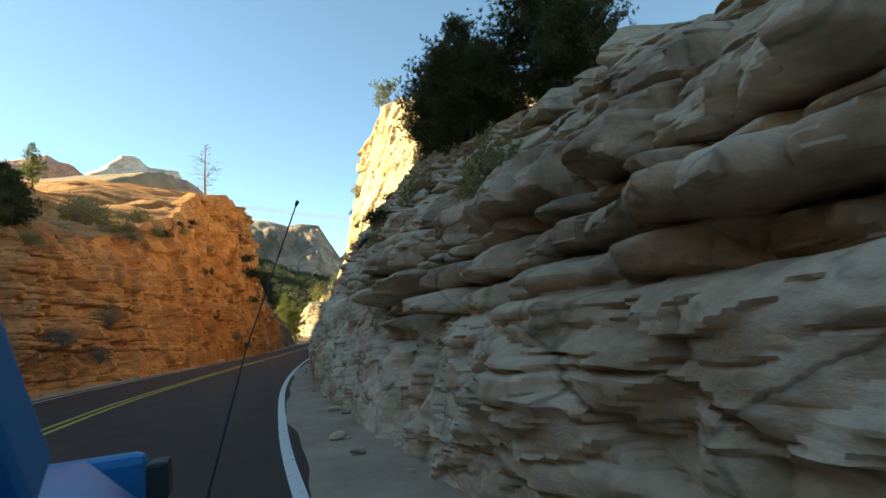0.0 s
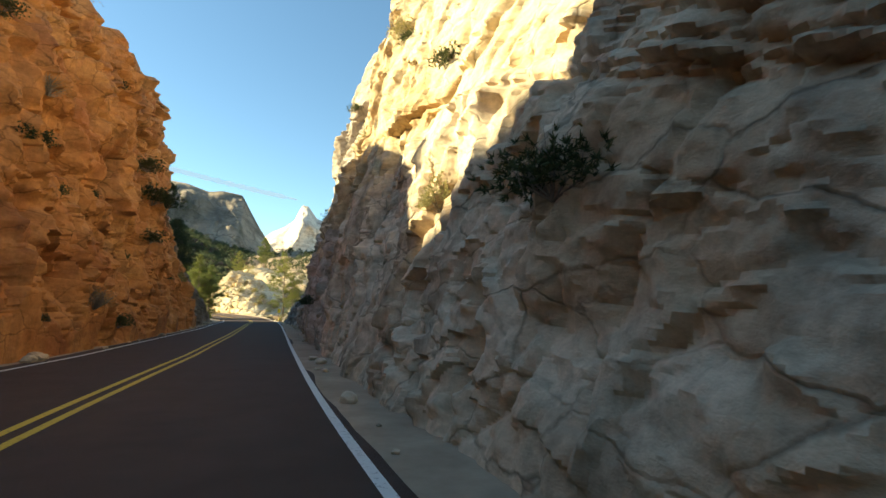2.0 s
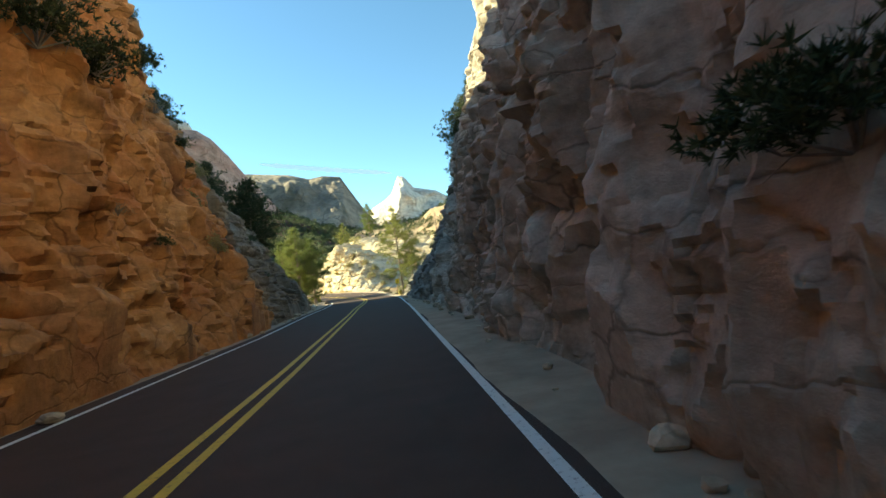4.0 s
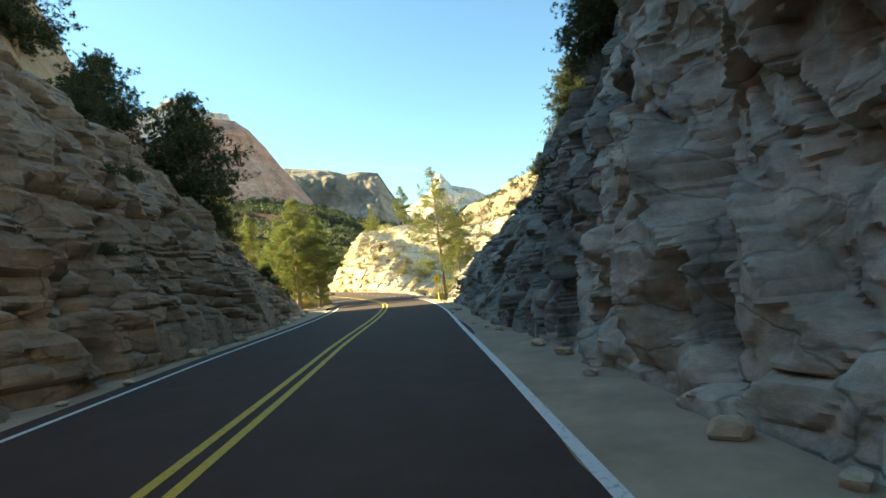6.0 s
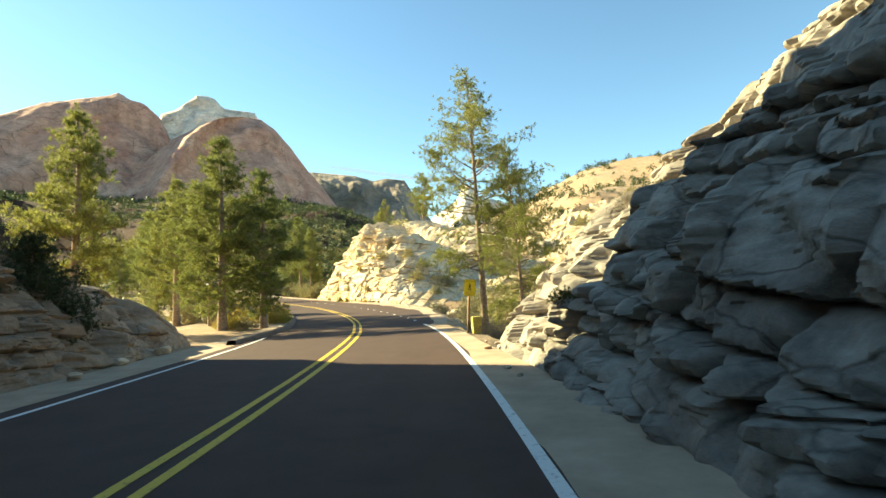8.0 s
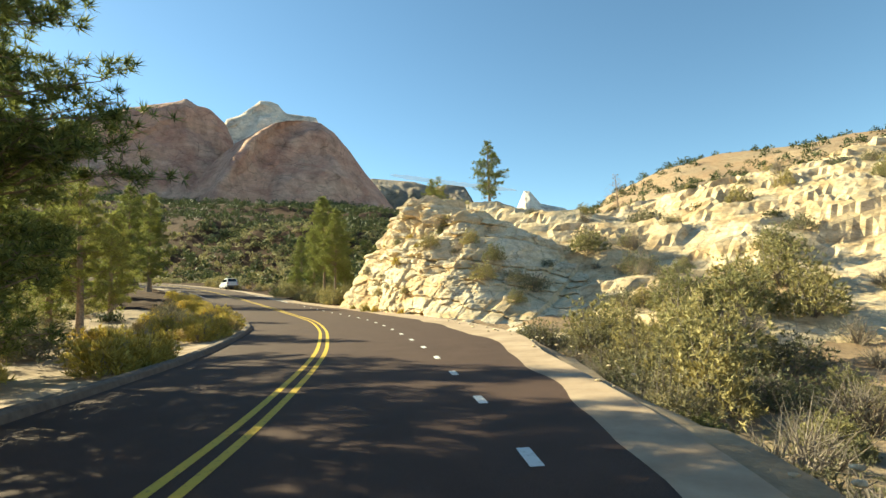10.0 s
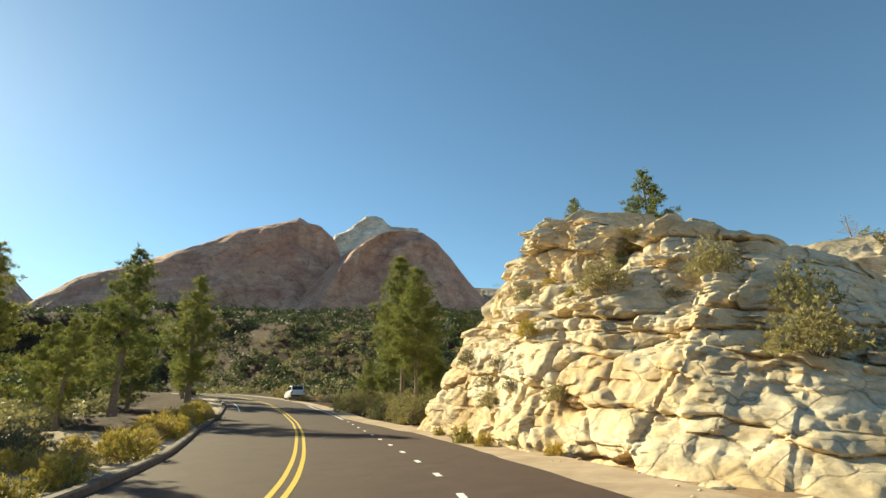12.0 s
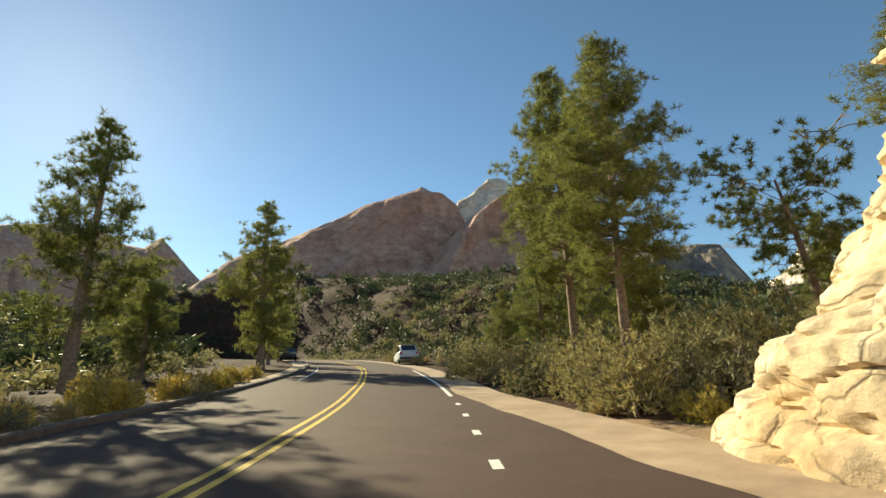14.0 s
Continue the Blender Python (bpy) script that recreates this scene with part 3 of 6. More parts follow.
zone_b = 1 - zone_a - zone_c                                          # massive jointed slabs


def relief_right(u, v):
    a, b, c = zone_a[:, None], zone_b[:, None], zone_c[:, None]
    y = foot_r[:, 1, None]
    vert = smooth01((y - 35) / 7)
    wu, wv = u + 0.2 * fbm(u * 0.6, v * 0.6, 23, 2), v + 0.2 * fbm(u * 0.6, v * 0.6, 24, 2)
    d = 0.4 * fbm(u * 0.10, v * 0.13, 25, 3) + 0.03 * fbm(u * 2.2, v * 2.8, 26, 4)
    # thick broken ledges above, smooth flaked slabs below; the beds climb along the road
    top = smooth01((v - np.interp(y, [0, 9, 16, 22, 28], [1.6, 1.4, 2.0, 2.3, 3.2]) + 0.7 * fbm(u * 0.16, v * 0.1, 21, 2)) / 0.3)
    dip = v - np.interp(foot_r[:, 1], [-24, 6, 14, 30], [-0.04, -0.03, 0.10, 0.26])[:, None] * (u - 30)
    thick_l = beds(u, dip, 31, 0.10, 0.8, 0.85, 0.9, 0.45, 0.05)
    thin_l = beds(u, dip + 0.02 * u + 0.10 * fbm(u * 0.8, v * 0.8, 34, 3), 33, 0.10, 0.5, 0.6, 0.8, 0.35, 0.05)
    rubble, re = facets(wu * 1.5, wv * 2.6, 38, 0.9, 0.05)
    sheet = flakes(wu * 0.3, dip * 0.5, 36, 0.3) * 0.36 + flakes(wu * 0.8, dip * 1.2, 39, 0.5) * 0.08
    chip = 0.4 + 0.6 * smooth01((fbm(u * 0.35, v * 0.5, 28, 3) + 0.05) / 0.25)
    scale, se = facets(wu * 3.0 + 0.6 * wv, wv * 4.4 - 0.5 * wu, 29, 0.9, 0.05)
    ledge = 0.06 * scale + (0.66 - 0.3 * smooth01((y - 8) / 5)) * thick_l + (0.07 + 0.07 * smooth01((y - 8) / 5)) * thin_l + 0.20 * rubble + 0.25 * flakes(wu * 0.5, wv * 0.8, 35, 0.3)
    sa, ea = blocks(wu * 0.36, dip * 0.7, 37, 0.5, 0.02)
    slab = sheet + 0.28 * sa - 0.10 * np.exp(-(ea / 0.022) ** 2) + chip * (0.20 * rubble + 0.09 * scale + 0.05 * thin_l - 0.06 * np.exp(-(re / 0.05) ** 2))
    da = top * ledge + (1 - top) * (slab + 0.04)
    # jointed slabs, flaked and fluted
    ba, ja = blocks(wu * 0.20 + 0.04 * wv, wv * 0.16 - 0.05 * wu, 41, 0.6, 0.015)
    bv, jv = blocks(wu * 0.42 + 0.05 * wv, wv * 0.07, 43, 0.5, 0.02)
    bb, jb = blocks(wu * 0.62 + 0.14 * wv, wv * (0.42 - 0.2 * vert) - 0.10 * wu, 45, 0.9, 0.025)
    bc, jc = facets(wu * 1.6 + 0.3 * wv, wv * (1.5 - 0.8 * vert) - 0.3 * wu, 51, 1.2, 0.04)
    bd, jd = facets(wu * 3.6, wv * 3.8 + 0.6 * wu, 61, 1.1, 0.08)
    rough = smooth01(0.12 + 1.8 * fbm(u * 0.25, v * 0.28, 27, 3) + 0.5 * vert)
    flutes = fbm(u * 0.9 + 0.15 * v, v * 0.16, 47, 3) * smooth01((y - 34) / 8)
    db = 0.45 * ba + 0.36 * bv - 0.36 * np.exp(-(jv / 0.04) ** 2) + 0.46 * bb - 0.25 * np.exp(-(ja / 0.02) ** 2) - 0.12 * np.exp(-(jb / 0.02) ** 2)
    db = db + 0.5 * flutes + (0.24 + 0.16 * vert) * flakes(wu * 0.45, wv * (0.5 - 0.25 * vert) - 0.2 * wu, 48, 0.26) + 0.10 * flakes(wu * 1.5, wv * 1.9, 49, 0.3)
    db = db + (0.05 + 0.36 * rough) * bc + (0.02 + 0.14 * rough) * bd - 0.1 * rough * np.exp(-(jc / 0.05) ** 2)
    db = db * (0.62 + 0.38 * vert)
    # angular blocks, tilted
    ru, rv = wu * 0.74 + wv * 0.67, wv * 0.74 - wu * 0.67
    ca, qa = facets(ru * 0.42, rv * 0.75, 71, 1.3, 0.014)
    cb, qb = facets(ru * 1.1, rv * 1.9, 75, 1.3, 0.03)
    cc, qc = facets(ru * 2.8, rv * 4.2, 78, 1.1, 0.07)
    cf = 0.35 * flakes(ru * 0.5, rv * 0.9, 79, 0.22)
    low = smooth01((2.0 - v + 0.6 * fbm(u * 0.2, v * 0.2, 29, 2)) / 0.6) * smooth01((y - 70) / -6)
    dc = (0.6 - 0.35 * low) * ca + (0.4 - 0.34 * low) * cb + (0.09 - 0.07 * low) * cc + cf - 0.16 * np.exp(-(qa / 0.04) ** 2) - 0.07 * np.exp(-(qb / 0.05) ** 2)
    ledge_c = smooth01((y - 76) / 8)
    dc = dc * (1 - 0.3 * ledge_c) + 0.42 * ledge_c * beds(u, v - 0.14 * (u - 108), 83, 0.25, 1.0, 1.0, 1.0, 0.35, 0.05)
    return d + a * da + b * db + c * dc - 0.1


rock_face("rock_wall_right", foot_r, nr, np.zeros(len(foot_r)), high_r, lambda f, i: lean_r[i] * high_r[i] * f ** curve_r[i],
          relief_right, [ROCK_GREY, ROCK_BROWN, ROCK_TAN, ROCK_DARK], 230, 40.0, cap_rise=0.08, upper=4.6, seed=60, low=1.2, crease=34, label="grey and tan layered sandstone cut wall beside the road")

# left-hand side of the cut
sel_y, _ = spline([(x, y) for x, y in EDGE if y < 108], 0.11)
keep = (sel_y[:, 1] > -24) & (sel_y[:, 1] < 105) & ((sel_y[:, 1] > 12) | (np.arange(len(sel_y)) % 6 == 0))
sel_y = sel_y[keep]
nl = -normals2(sel_y)
off = np.interp(sel_y[:, 1], RY[:400], LEFTQ[:400]) + np.interp(sel_y[:, 1], [-24, 0, 14, 26, 34, 45, 60, 72, 84, 92, 103], [1.6, 1.7, 1.7, 1.5, 0.85, 0.6, 0.75, 0.9, 1.2, 1.5, 2.4])
foot_l = sel_y + nl * off[:, None]
high_l = np.maximum(np.interp(foot_l[:, 1], *HL) + 0.45 * fbm(foot_l[:, 1] * 0.22, foot_l[:, 1] * 0, 15, 4), 0.4)
lean_l = np.interp(foot_l[:, 1], [-24, 14, 26, 34, 42, 50, 58, 66, 75, 85, 95, 103], [0.45, 0.42, 0.34, 0.2, 0.09, 0.09, 0.14, 0.34, 0.48, 0.62, 0.8, 1.0])
smoothness = np.interp(foot_l[:, 1], [-24, 20, 34, 60, 75, 103], [0.9, 0.8, 0.25, 0.25, 0.6, 0.8])


def relief_left(u, v):
    k = smoothness[:, None]
    wu, wv = u + 0.22 * fbm(u * 0.6, v * 0.6, 123, 2), v + 0.22 * fbm(u * 0.6, v * 0.6, 124, 2)
    led = beds(u, v + 0.05 * u + 0.4 * fbm(u * 0.1, v * 0.2, 122, 3), 131, 0.2, 1.1, 2.0)
    fa, ea = facets(wu * 0.55 + 0.1 * wv, wv * 0.36, 141, 1.5)
    fb, eb = facets(wu * 1.5, wv * 1.0 + 0.3 * wu, 151, 1.5)
    fc, ec = facets(wu * 3.4, wv * 3.0, 161, 1.2)
    ribs = 0.3 * fbm(u * 0.55, v * 0.1, 126, 3)
    top = smooth01((v - 9.5) / 2)
    pits = -0.35 * smooth01((vn(u * 0.8, v * 0.7, 128) - 0.8) / 0.1)
    d = 0.5 * fbm(u * 0.1, v * 0.12, 125, 3) + ribs * (1 - 0.5 * k) + (0.42 * k + 0.35 * top) * led + 0.5 * fa + 0.36 * fb + 0.13 * fc + pits
    d = d + 0.45 * flakes(wu * 0.4, wv * 0.45, 129, 0.22) + 0.12 * flakes(wu * 1.3, wv * 1.5, 130, 0.3)
    return d - 0.12 * np.exp(-(ea / 0.04) ** 2) - 0.08 * np.exp(-(eb / 0.05) ** 2) + 0.06 * fbm(u * 2.0, v * 2.4, 127, 4) - 0.1


rock_face("rock_wall_left", foot_l, nl, np.zeros(len(foot_l)), high_l, lambda f, i: lean_l[i] * high_l[i] * f ** np.where(lean_l[i] < 0.25, 0.7, 1.1), relief_left, [ROCK_ORANGE, ROCK_MIX], 150, 66.0,
          cap_rise=0.14, seed=160, crease=36, label="orange sandstone cut wall glowing in the shade")

# crag on the outside of the bend
CRAG = [(6.5, 139.5), (1.5, 136), (-4.5, 134.2), (-9.2, 135.4), (-13.2, 139.0), (-16.3, 143.4), (-18.9, 147.4), (-21.5, 150.2), (-22.4, 152.4), (-21.2, 155.2), (-17.0, 157.5), (-11.0, 160.5)]
crag_line, crag_s = spline(CRAG, 0.07)
CREST = [(8, 149), (4.6, 147.4), (0.2, 146.4), (-4.2, 145.4), (-9.0, 144.6), (-12.4, 146.4), (-14.0, 148.4), (-14.9, 149.6), (-15.2, 150.8), (-14.6, 152), (-12.2, 153.6), (-8, 156)]
ci, cq = road_coords(crag_line[:, 0], crag_line[:, 1])
crag_z = np.minimum(RZ[ci] + 0.02, ground_z(crag_line[:, 0], crag_line[:, 1]) - 0.2)
at = [crag_s[np.argmin(np.hypot(crag_line[:, 0] - x, crag_line[:, 1] - y))] for x, y in CRAG]
crest_line = np.stack([np.interp(crag_s, at, [c[k] for c in CREST]) for k in (0, 1)], 1)
ker = np.ones(47) / 47
crest_line = np.stack([np.convolve(np.pad(crest_line[:, k], 23, "edge"), ker, "valid") for k in (0, 1)], 1)
nc = crest_line - crag_line
back_c = np.hypot(nc[:, 0], nc[:, 1])
nc /= back_c[:, None]
high_c = np.interp(crag_s, at, [1.6, 2.4, 3.6, 5.2, 7.0, 8.3, 8.8, 8.8, 8.6, 8.2, 7.4, 6]) + 0.35 * fbm(crag_s * 0.3, crag_s * 0, 201, 3)
sharp_c = np.interp(crag_s, at, [1.0, 1.0, 1.0, 1.1, 1.25, 1.3, 1.2, 1.0, 1.0, 1.0, 1.0, 1.0])


def relief_crag(u, v):
    wu, wv = u + 0.18 * fbm(u * 0.7, v * 0.7, 223, 2), v + 0.18 * fbm(u * 0.7, v * 0.7, 224, 2)
    dip = v - 0.10 * u + 0.25 * fbm(u * 0.15, v * 0.2, 222, 3)
    led = beds(u, dip, 231, 0.4, 1.9, 2.6, 1.2, 0.35, 0.03)
    thin = beds(u, v - 0.05 * u, 236, 0.10, 0.42, 0.9, 1.0, 0.3, 0.08)
    fa, ea = blocks(wu * 0.24 + 0.08 * wv, wv * 0.32 - 0.09 * wu, 241, 1.0, 0.012)
    fb, eb = blocks(wu * 0.5 + 0.12 * wv, wv * 0.95 - 0.12 * wu, 251, 1.1, 0.02)
    fc, ec = facets(wu * 2.0 + 0.5 * wv, wv * 2.4 - 0.5 * wu, 255, 1.2, 0.04)
    sheet = 0.4 * flakes(wu * 0.3, dip * 0.45, 243, 0.3, 0.08)
    head = smooth01((v - np.interp(u, [0, 10, 22, 30, 40], [0.3, 0.8, 2.6, 3.6, 3.6]) + 1.0 * fbm(u * 0.22, v * 0.2, 227, 2)) / 0.7)
    patch = smooth01(fbm(u * 0.25, v * 0.5, 229, 3) / 0.3)
    d = 0.45 * fbm(u * 0.16, v * 0.18, 225, 3) + (0.26 + 0.5 * head) * led + (0.08 + 0.12 * head) * patch * thin + sheet + 0.6 * fa + (0.24 + 0.2 * head) * fb + (0.03 + 0.07 * head) * fc
    return d - 0.2 * np.exp(-(ea / 0.035) ** 2) - 0.10 * np.exp(-(eb / 0.04) ** 2) + 0.04 * fbm(u * 2.4, v * 2.8, 226, 4)


nose = np.interp(crag_s, at, [0, 0, 0, 0, 0.3, 0.7, 1, 1, 1, 1, 0.6, 0])
shelf = 0.52 + 0.1 * fbm(crag_s * 0.2, crag_s * 0, 203, 3)


def crag_back(f, i):
    """Leans back evenly, but for the nose: a steep foot, a shelf and a steep head."""
    s = shelf[i]
    steps = np.where(f < s, 0.37 * f / s, np.where(f < s + 0.07, 0.37 + 0.18 * (f - s) / 0.07, 0.55 + 0.33 * (f - s - 0.07) / (0.93 - s)))
    return back_c[i] * (nose[i] * steps + (1 - nose[i]) * f ** sharp_c[i])


rock_face("rock_crag", crag_line, nc, crag_z, high_c, crag_back, relief_crag, ROCK_CREAM, 190,
          cap=(0.3, 0.7, 1.2, 1.9, 2.8, 3.6), cap_rise=-0.06, seed=260, crease=34, rounded=False, label="sunlit cream sandstone crag with broken ledges")

# slickrock hill behind the gully and the crag
hx, hy = np.arange(-26, 110, 0.45), np.arange(112, 262, 0.45)
HX, HY = np.meshgrid(hx, hy, indexing="ij")
front = 0.42 * (HY - 135.5)
rise = np.where(front < 11.4, front, 11.4 + 0.03 * (HY - 162.6)) + 0.17 * np.maximum(0, HX - 6) - 0.25 * np.maximum(0, -9 - HX)
base = ground_z(HX, HY)
swell = np.clip(rise, -3, 60) + 1.6 * fbm(HX * 0.06, HY * 0.06, 301, 3) + 0.4
wx, wy = HX + 2.2 * fbm(HX * 0.14, HY * 0.14, 307, 4), HY + 2.2 * fbm(HX * 0.14, HY * 0.14, 308, 4)
hb, he = facets(wx * 0.22, wy * 0.5 + 0.1 * wx, 309, 1.2)
soft_foot = smooth01((front - 0.3) / 3.0)
terr = swell + 0.45 * soft_foot * beds(wx * 0.4 + wy * 0.15, swell * 0.9 + 0.4 * fbm(HX * 0.2, HY * 0.2, 310, 3), 305, 0.2, 1.4, 2.2, 2.0, 0.9, 0.1) + 0.9 * soft_foot * hb + 0.12 * fbm(HX * 0.9, HY * 0.9, 306, 4)
hi, hq = road_coords(HX, HY)
edge_w = smooth01((hq - 12) / 9) * smooth01((HX + 22) / 9) * smooth01((108 - HX) / 14) * smooth01((260 - HY) / 14) * smooth01((HY - 113) / 12)
HZ = base - 1.2 + np.maximum(0, terr - base + 1.2) * edge_w
hill = new("slickrock_hill", mesh_from("slickrock_hill", np.stack([HX, HY, HZ], 2).reshape(-1, 3), grid_faces(len(hx), len(hy)), ROCK_TAN, False))
tagged(hill, "pale layered slickrock hillside in full sun", "hillside", "", "structure")


def hill_at(x, y):
    i, j = int(np.clip((x - hx[0]) / 0.45, 0, len(hx) - 1)), int(np.clip((y - hy[0]) / 0.45, 0, len(hy) - 1))
    inside = hx[0] < x < hx[-1] and hy[0] < y < hy[-1]
    return max(ground_at(x, y), float(HZ[i, j]) if inside else -99)


# ---- far mountains ----
def mountain(name, eye, dist, crest, mat, seed, label, depth=0.35, foot_el=4.0, rough=1.0, spur=None, round_to=0.0):
    """crest: azimuth left of +y and elevation, in degrees, as seen from eye."""
    a = np.radians(np.linspace(crest[0][0], crest[-1][0], 260))
    el = np.interp(np.degrees(a), [c[0] for c in crest], [c[1] for c in crest])
    top = dist * np.tan(np.radians(el))
    rows = np.linspace(0, 1, 70)
    A, R = np.meshgrid(a, rows, indexing="ij")
    w = A * dist
    shape = np.where(R < 0.7, np.sin(np.clip(R / 0.7, 0, 1) * np.pi / 2) ** 0.8, 1 - smooth01((R - 0.7) / 0.3) * 0.9)
    reach = dist * (1 - depth * 0.7 + depth * R)
    reach = reach * (1 + 0.05 * rough * (fbm(w * 0.006 + R * 1.4, R * 1.1, seed, 3) + 0.35 * fbm(w * 0.02 + R * 3, R * 5, seed + 5, 4)) * np.sin(np.clip(R / 0.7, 0, 1) * np.pi))
    mid_a = 0.5 * (a[0] + a[-1])
    reach = reach * (1 + round_to * ((A - mid_a) / (0.5 * (a[-1] - a[0]))) ** 2)
    if spur:
        # a buttress that runs down the face: azimuth at the crest, at the foot, width, how far it stands out
        line = np.radians(spur[0] + (spur[1] - spur[0]) * (1 - np.clip(R / 0.7, 0, 1)) ** 0.8 + 0.5 * fbm(R * 5, R * 0, seed + 3, 3))
        off = (A - line) / math.radians(spur[2])
        reach = reach * (1 - spur[3] * np.where(off > 0, np.exp(-(off * 1.6) ** 2), np.exp(-(off * 0.5) ** 2)) * (R < 0.72))
    flute = (fbm(w * 0.02 + R * 3, R * 5, seed, 5) * 0.04 + fbm(w * 0.08, R * 26, seed + 9, 3) * 0.028) * rough * (1 - np.clip(R / 0.7, 0, 1) ** 3)
    foot_z = dist * np.tan(np.radians(foot_el))
    Z = eye[2] + foot_z * 0.3 + (top[:, None] - foot_z * 0.3) * np.clip(shape * reach / dist + flute * (1 - np.abs(R / 0.7 - 1) * 0.2) * (R < 0.69), 0, 1.2)
    X, Y = eye[0] - np.sin(A) * reach, eye[1] + np.cos(A) * reach
    ob = new(name, mesh_from(name, np.stack([X, Y, Z], 2).reshape(-1, 3), grid_faces(len(a), len(rows)), mat))
    return tagged(ob, label, "mountain", "far mountains", "structure")


EYE = (-7, 106, 1.3)
mountain("mountain", EYE, 500, [(8, 5), (11, 8.5), (14.2, 12.8), (15.4, 14.2), (17.1, 16.5), (18.8, 18.4), (20.2, 19.3), (22, 19.45), (23.6, 19.3), (24.9, 18.95), (26.5, 18.1), (28.8, 16.8), (31.2, 14.5), (33.8, 11.8), (36.5, 8), (39, 5)], ROCK_DOME, 401,
         "great rounded pink sandstone dome with fine beds", 0.30, spur=(25.0, 34.5, 1.5, 0.085), round_to=0.08)
mountain("mountain", EYE, 570, [(17.5, 13), (19.5, 17.6), (20.7, 19.8), (22.5, 19.95), (23.7, 20.05), (24.1, 20.3), (24.6, 20.85), (25.3, 21.1), (26.4, 21.1), (27.0, 20.6), (27.6, 20.1), (28.6, 19.4), (29.7, 19.0), (30.6, 17.0), (32, 13)], ROCK_WHITE, 411,
         "pale sandstone cap and terrace above the dome", 0.2, rough=1.4)
mountain("mountain", EYE, 540, [(23.5, 5), (26.5, 10), (28.4, 15.5), (29.8, 18.6), (31.2, 19.75), (32.2, 19.9), (33.5, 20.5), (34.4, 20.1), (35.5, 19.85), (37.5, 19.25), (39.5, 18.7), (42.5, 17.2), (45.5, 15.9), (48.5, 14.5), (52.3, 13.0), (57, 9), (64, 5)], ROCK_DOME, 431,
         "long red-brown sandstone massif in shade", 0.3, rough=1.3)
mountain("mountain", (-21, 145, 2), 1300, [(50, 6), (55, 9), (58.4, 12.3), (60, 14), (61.4, 15.4), (62.8, 14.2), (64.5, 14.4), (66.4, 15.5), (70, 15.5), (78, 14), (90, 10), (100, 5)], ROCK_DOME, 461,
         "hazy jagged peaks below the sun", 0.3)
mountain("mountain", (-5, 74, 1.3), 1050, [(-4, 3), (1, 6.5), (2.6, 8.8), (3.8, 10.8), (4.6, 12.2), (6.5, 12.5), (8, 12.3), (10, 12.9), (14.4, 13.3), (19, 12.6), (25, 12), (30, 10)], ROCK_MESA, 491,
         "dark wooded mesa with a sunlit pale cliff", 0.35)
mountain("mountain", (-4, 42, 1.3), 1400, [(-24, 3), (-14, 6), (-8, 7.6), (-5.5, 9.3), (-3.2, 9.9), (-2.2, 11.2), (-1.6, 11.3), (-0.8, 9.6), (0.14, 8.9), (1.5, 8.2), (4, 6)], ROCK_WHITE, 521,
         "pale pointed sandstone peak far down the canyon", 0.25)

# thin vapour trail, very far off
def far_dir(azi, ele):
    return Vector((-math.sin(radians(azi)) * math.cos(radians(ele)), math.cos(radians(azi)) * math.cos(radians(ele)), math.sin(radians(ele))))


trail_v = []
for k in range(25):
    t = k / 24
    wide = (0.16 + 0.12 * math.sin(k * 1.7) ** 2) * min(1, 6 * t + 0.3, 6 * (1 - t) + 0.15)
    d0, d1 = far_dir(12.5 - 13.5 * t, 13.7 - 2.1 * t - wide), far_dir(12.5 - 13.5 * t, 13.7 - 2.1 * t + wide)
    trail_v += [d0 * 3800, (d0 + d1) * 1900, d1 * 3800]
VAPOUR, vn_, vl_, vb_ = base_mat("thin_vapour", 1.0)
vb_.inputs["Base Color"].default_value = (0.9, 0.92, 0.95, 1)
vb_.inputs["Alpha"].default_value = 0.45
tagged(new("vapour_trail", mesh_from("vapour_trail", trail_v, grid_faces(25, 3), VAPOUR)), "faint white vapour trail in the blue sky", "sky", "", "structure")


# ---- plants ----
def tube_mesh(paths, sides=6):
    """Tapered tubes: each path a list of (point, radius)."""
    V, F = [], []
    for path in paths:
        b = len(V)
        for k, (p, r) in enumerate(path):
            p = Vector(p)
            q = Vector(path[min(k + 1, len(path) - 1)][0]) - Vector(path[max(k - 1, 0)][0])
            q = q.normalized() if q.length > 1e-6 else Vector((0, 0, 1))
            e = q.orthogonal().normalized()
            g = q.cross(e)
            for s in range(sides):
                a = 2 * math.pi * s / sides
                V.append(p + (e * math.cos(a) + g * math.sin(a)) * r)
        for k in range(len(path) - 1):
            for s in range(sides):
                a, c = b + k * sides + s, b + k * sides + (s + 1) % sides
                F.append((a, c, c + sides, a + sides))
    return V, F


def leaf_tris(centres, outs, rng, count, length, width, spread=0.9, up=0.15):
    """Thin pointed leaves or needles, in tufts round the centres."""
    c = np.repeat(np.asarray(centres), count, 0)
    o = np.repeat(np.asarray(outs), count, 0)
    d = o + rng.normal(0, spread, c.shape) + np.array([0, 0, up])
    d /= np.linalg.norm(d, axis=1)[:, None]
    side = np.cross(d, rng.normal(0, 1, c.shape))
    side /= np.linalg.norm(side, axis=1)[:, None]
    ln = length * rng.uniform(0.6, 1.2, (len(c), 1))
    a = c + d * ln * 0.08 - side * width / 2
    b = c + d * ln * 0.08 + side * width / 2
    e = c + d * ln
    v = np.stack([a, b, e], 1).reshape(-1, 3)
    return v, np.arange(len(v)).reshape(-1, 3)


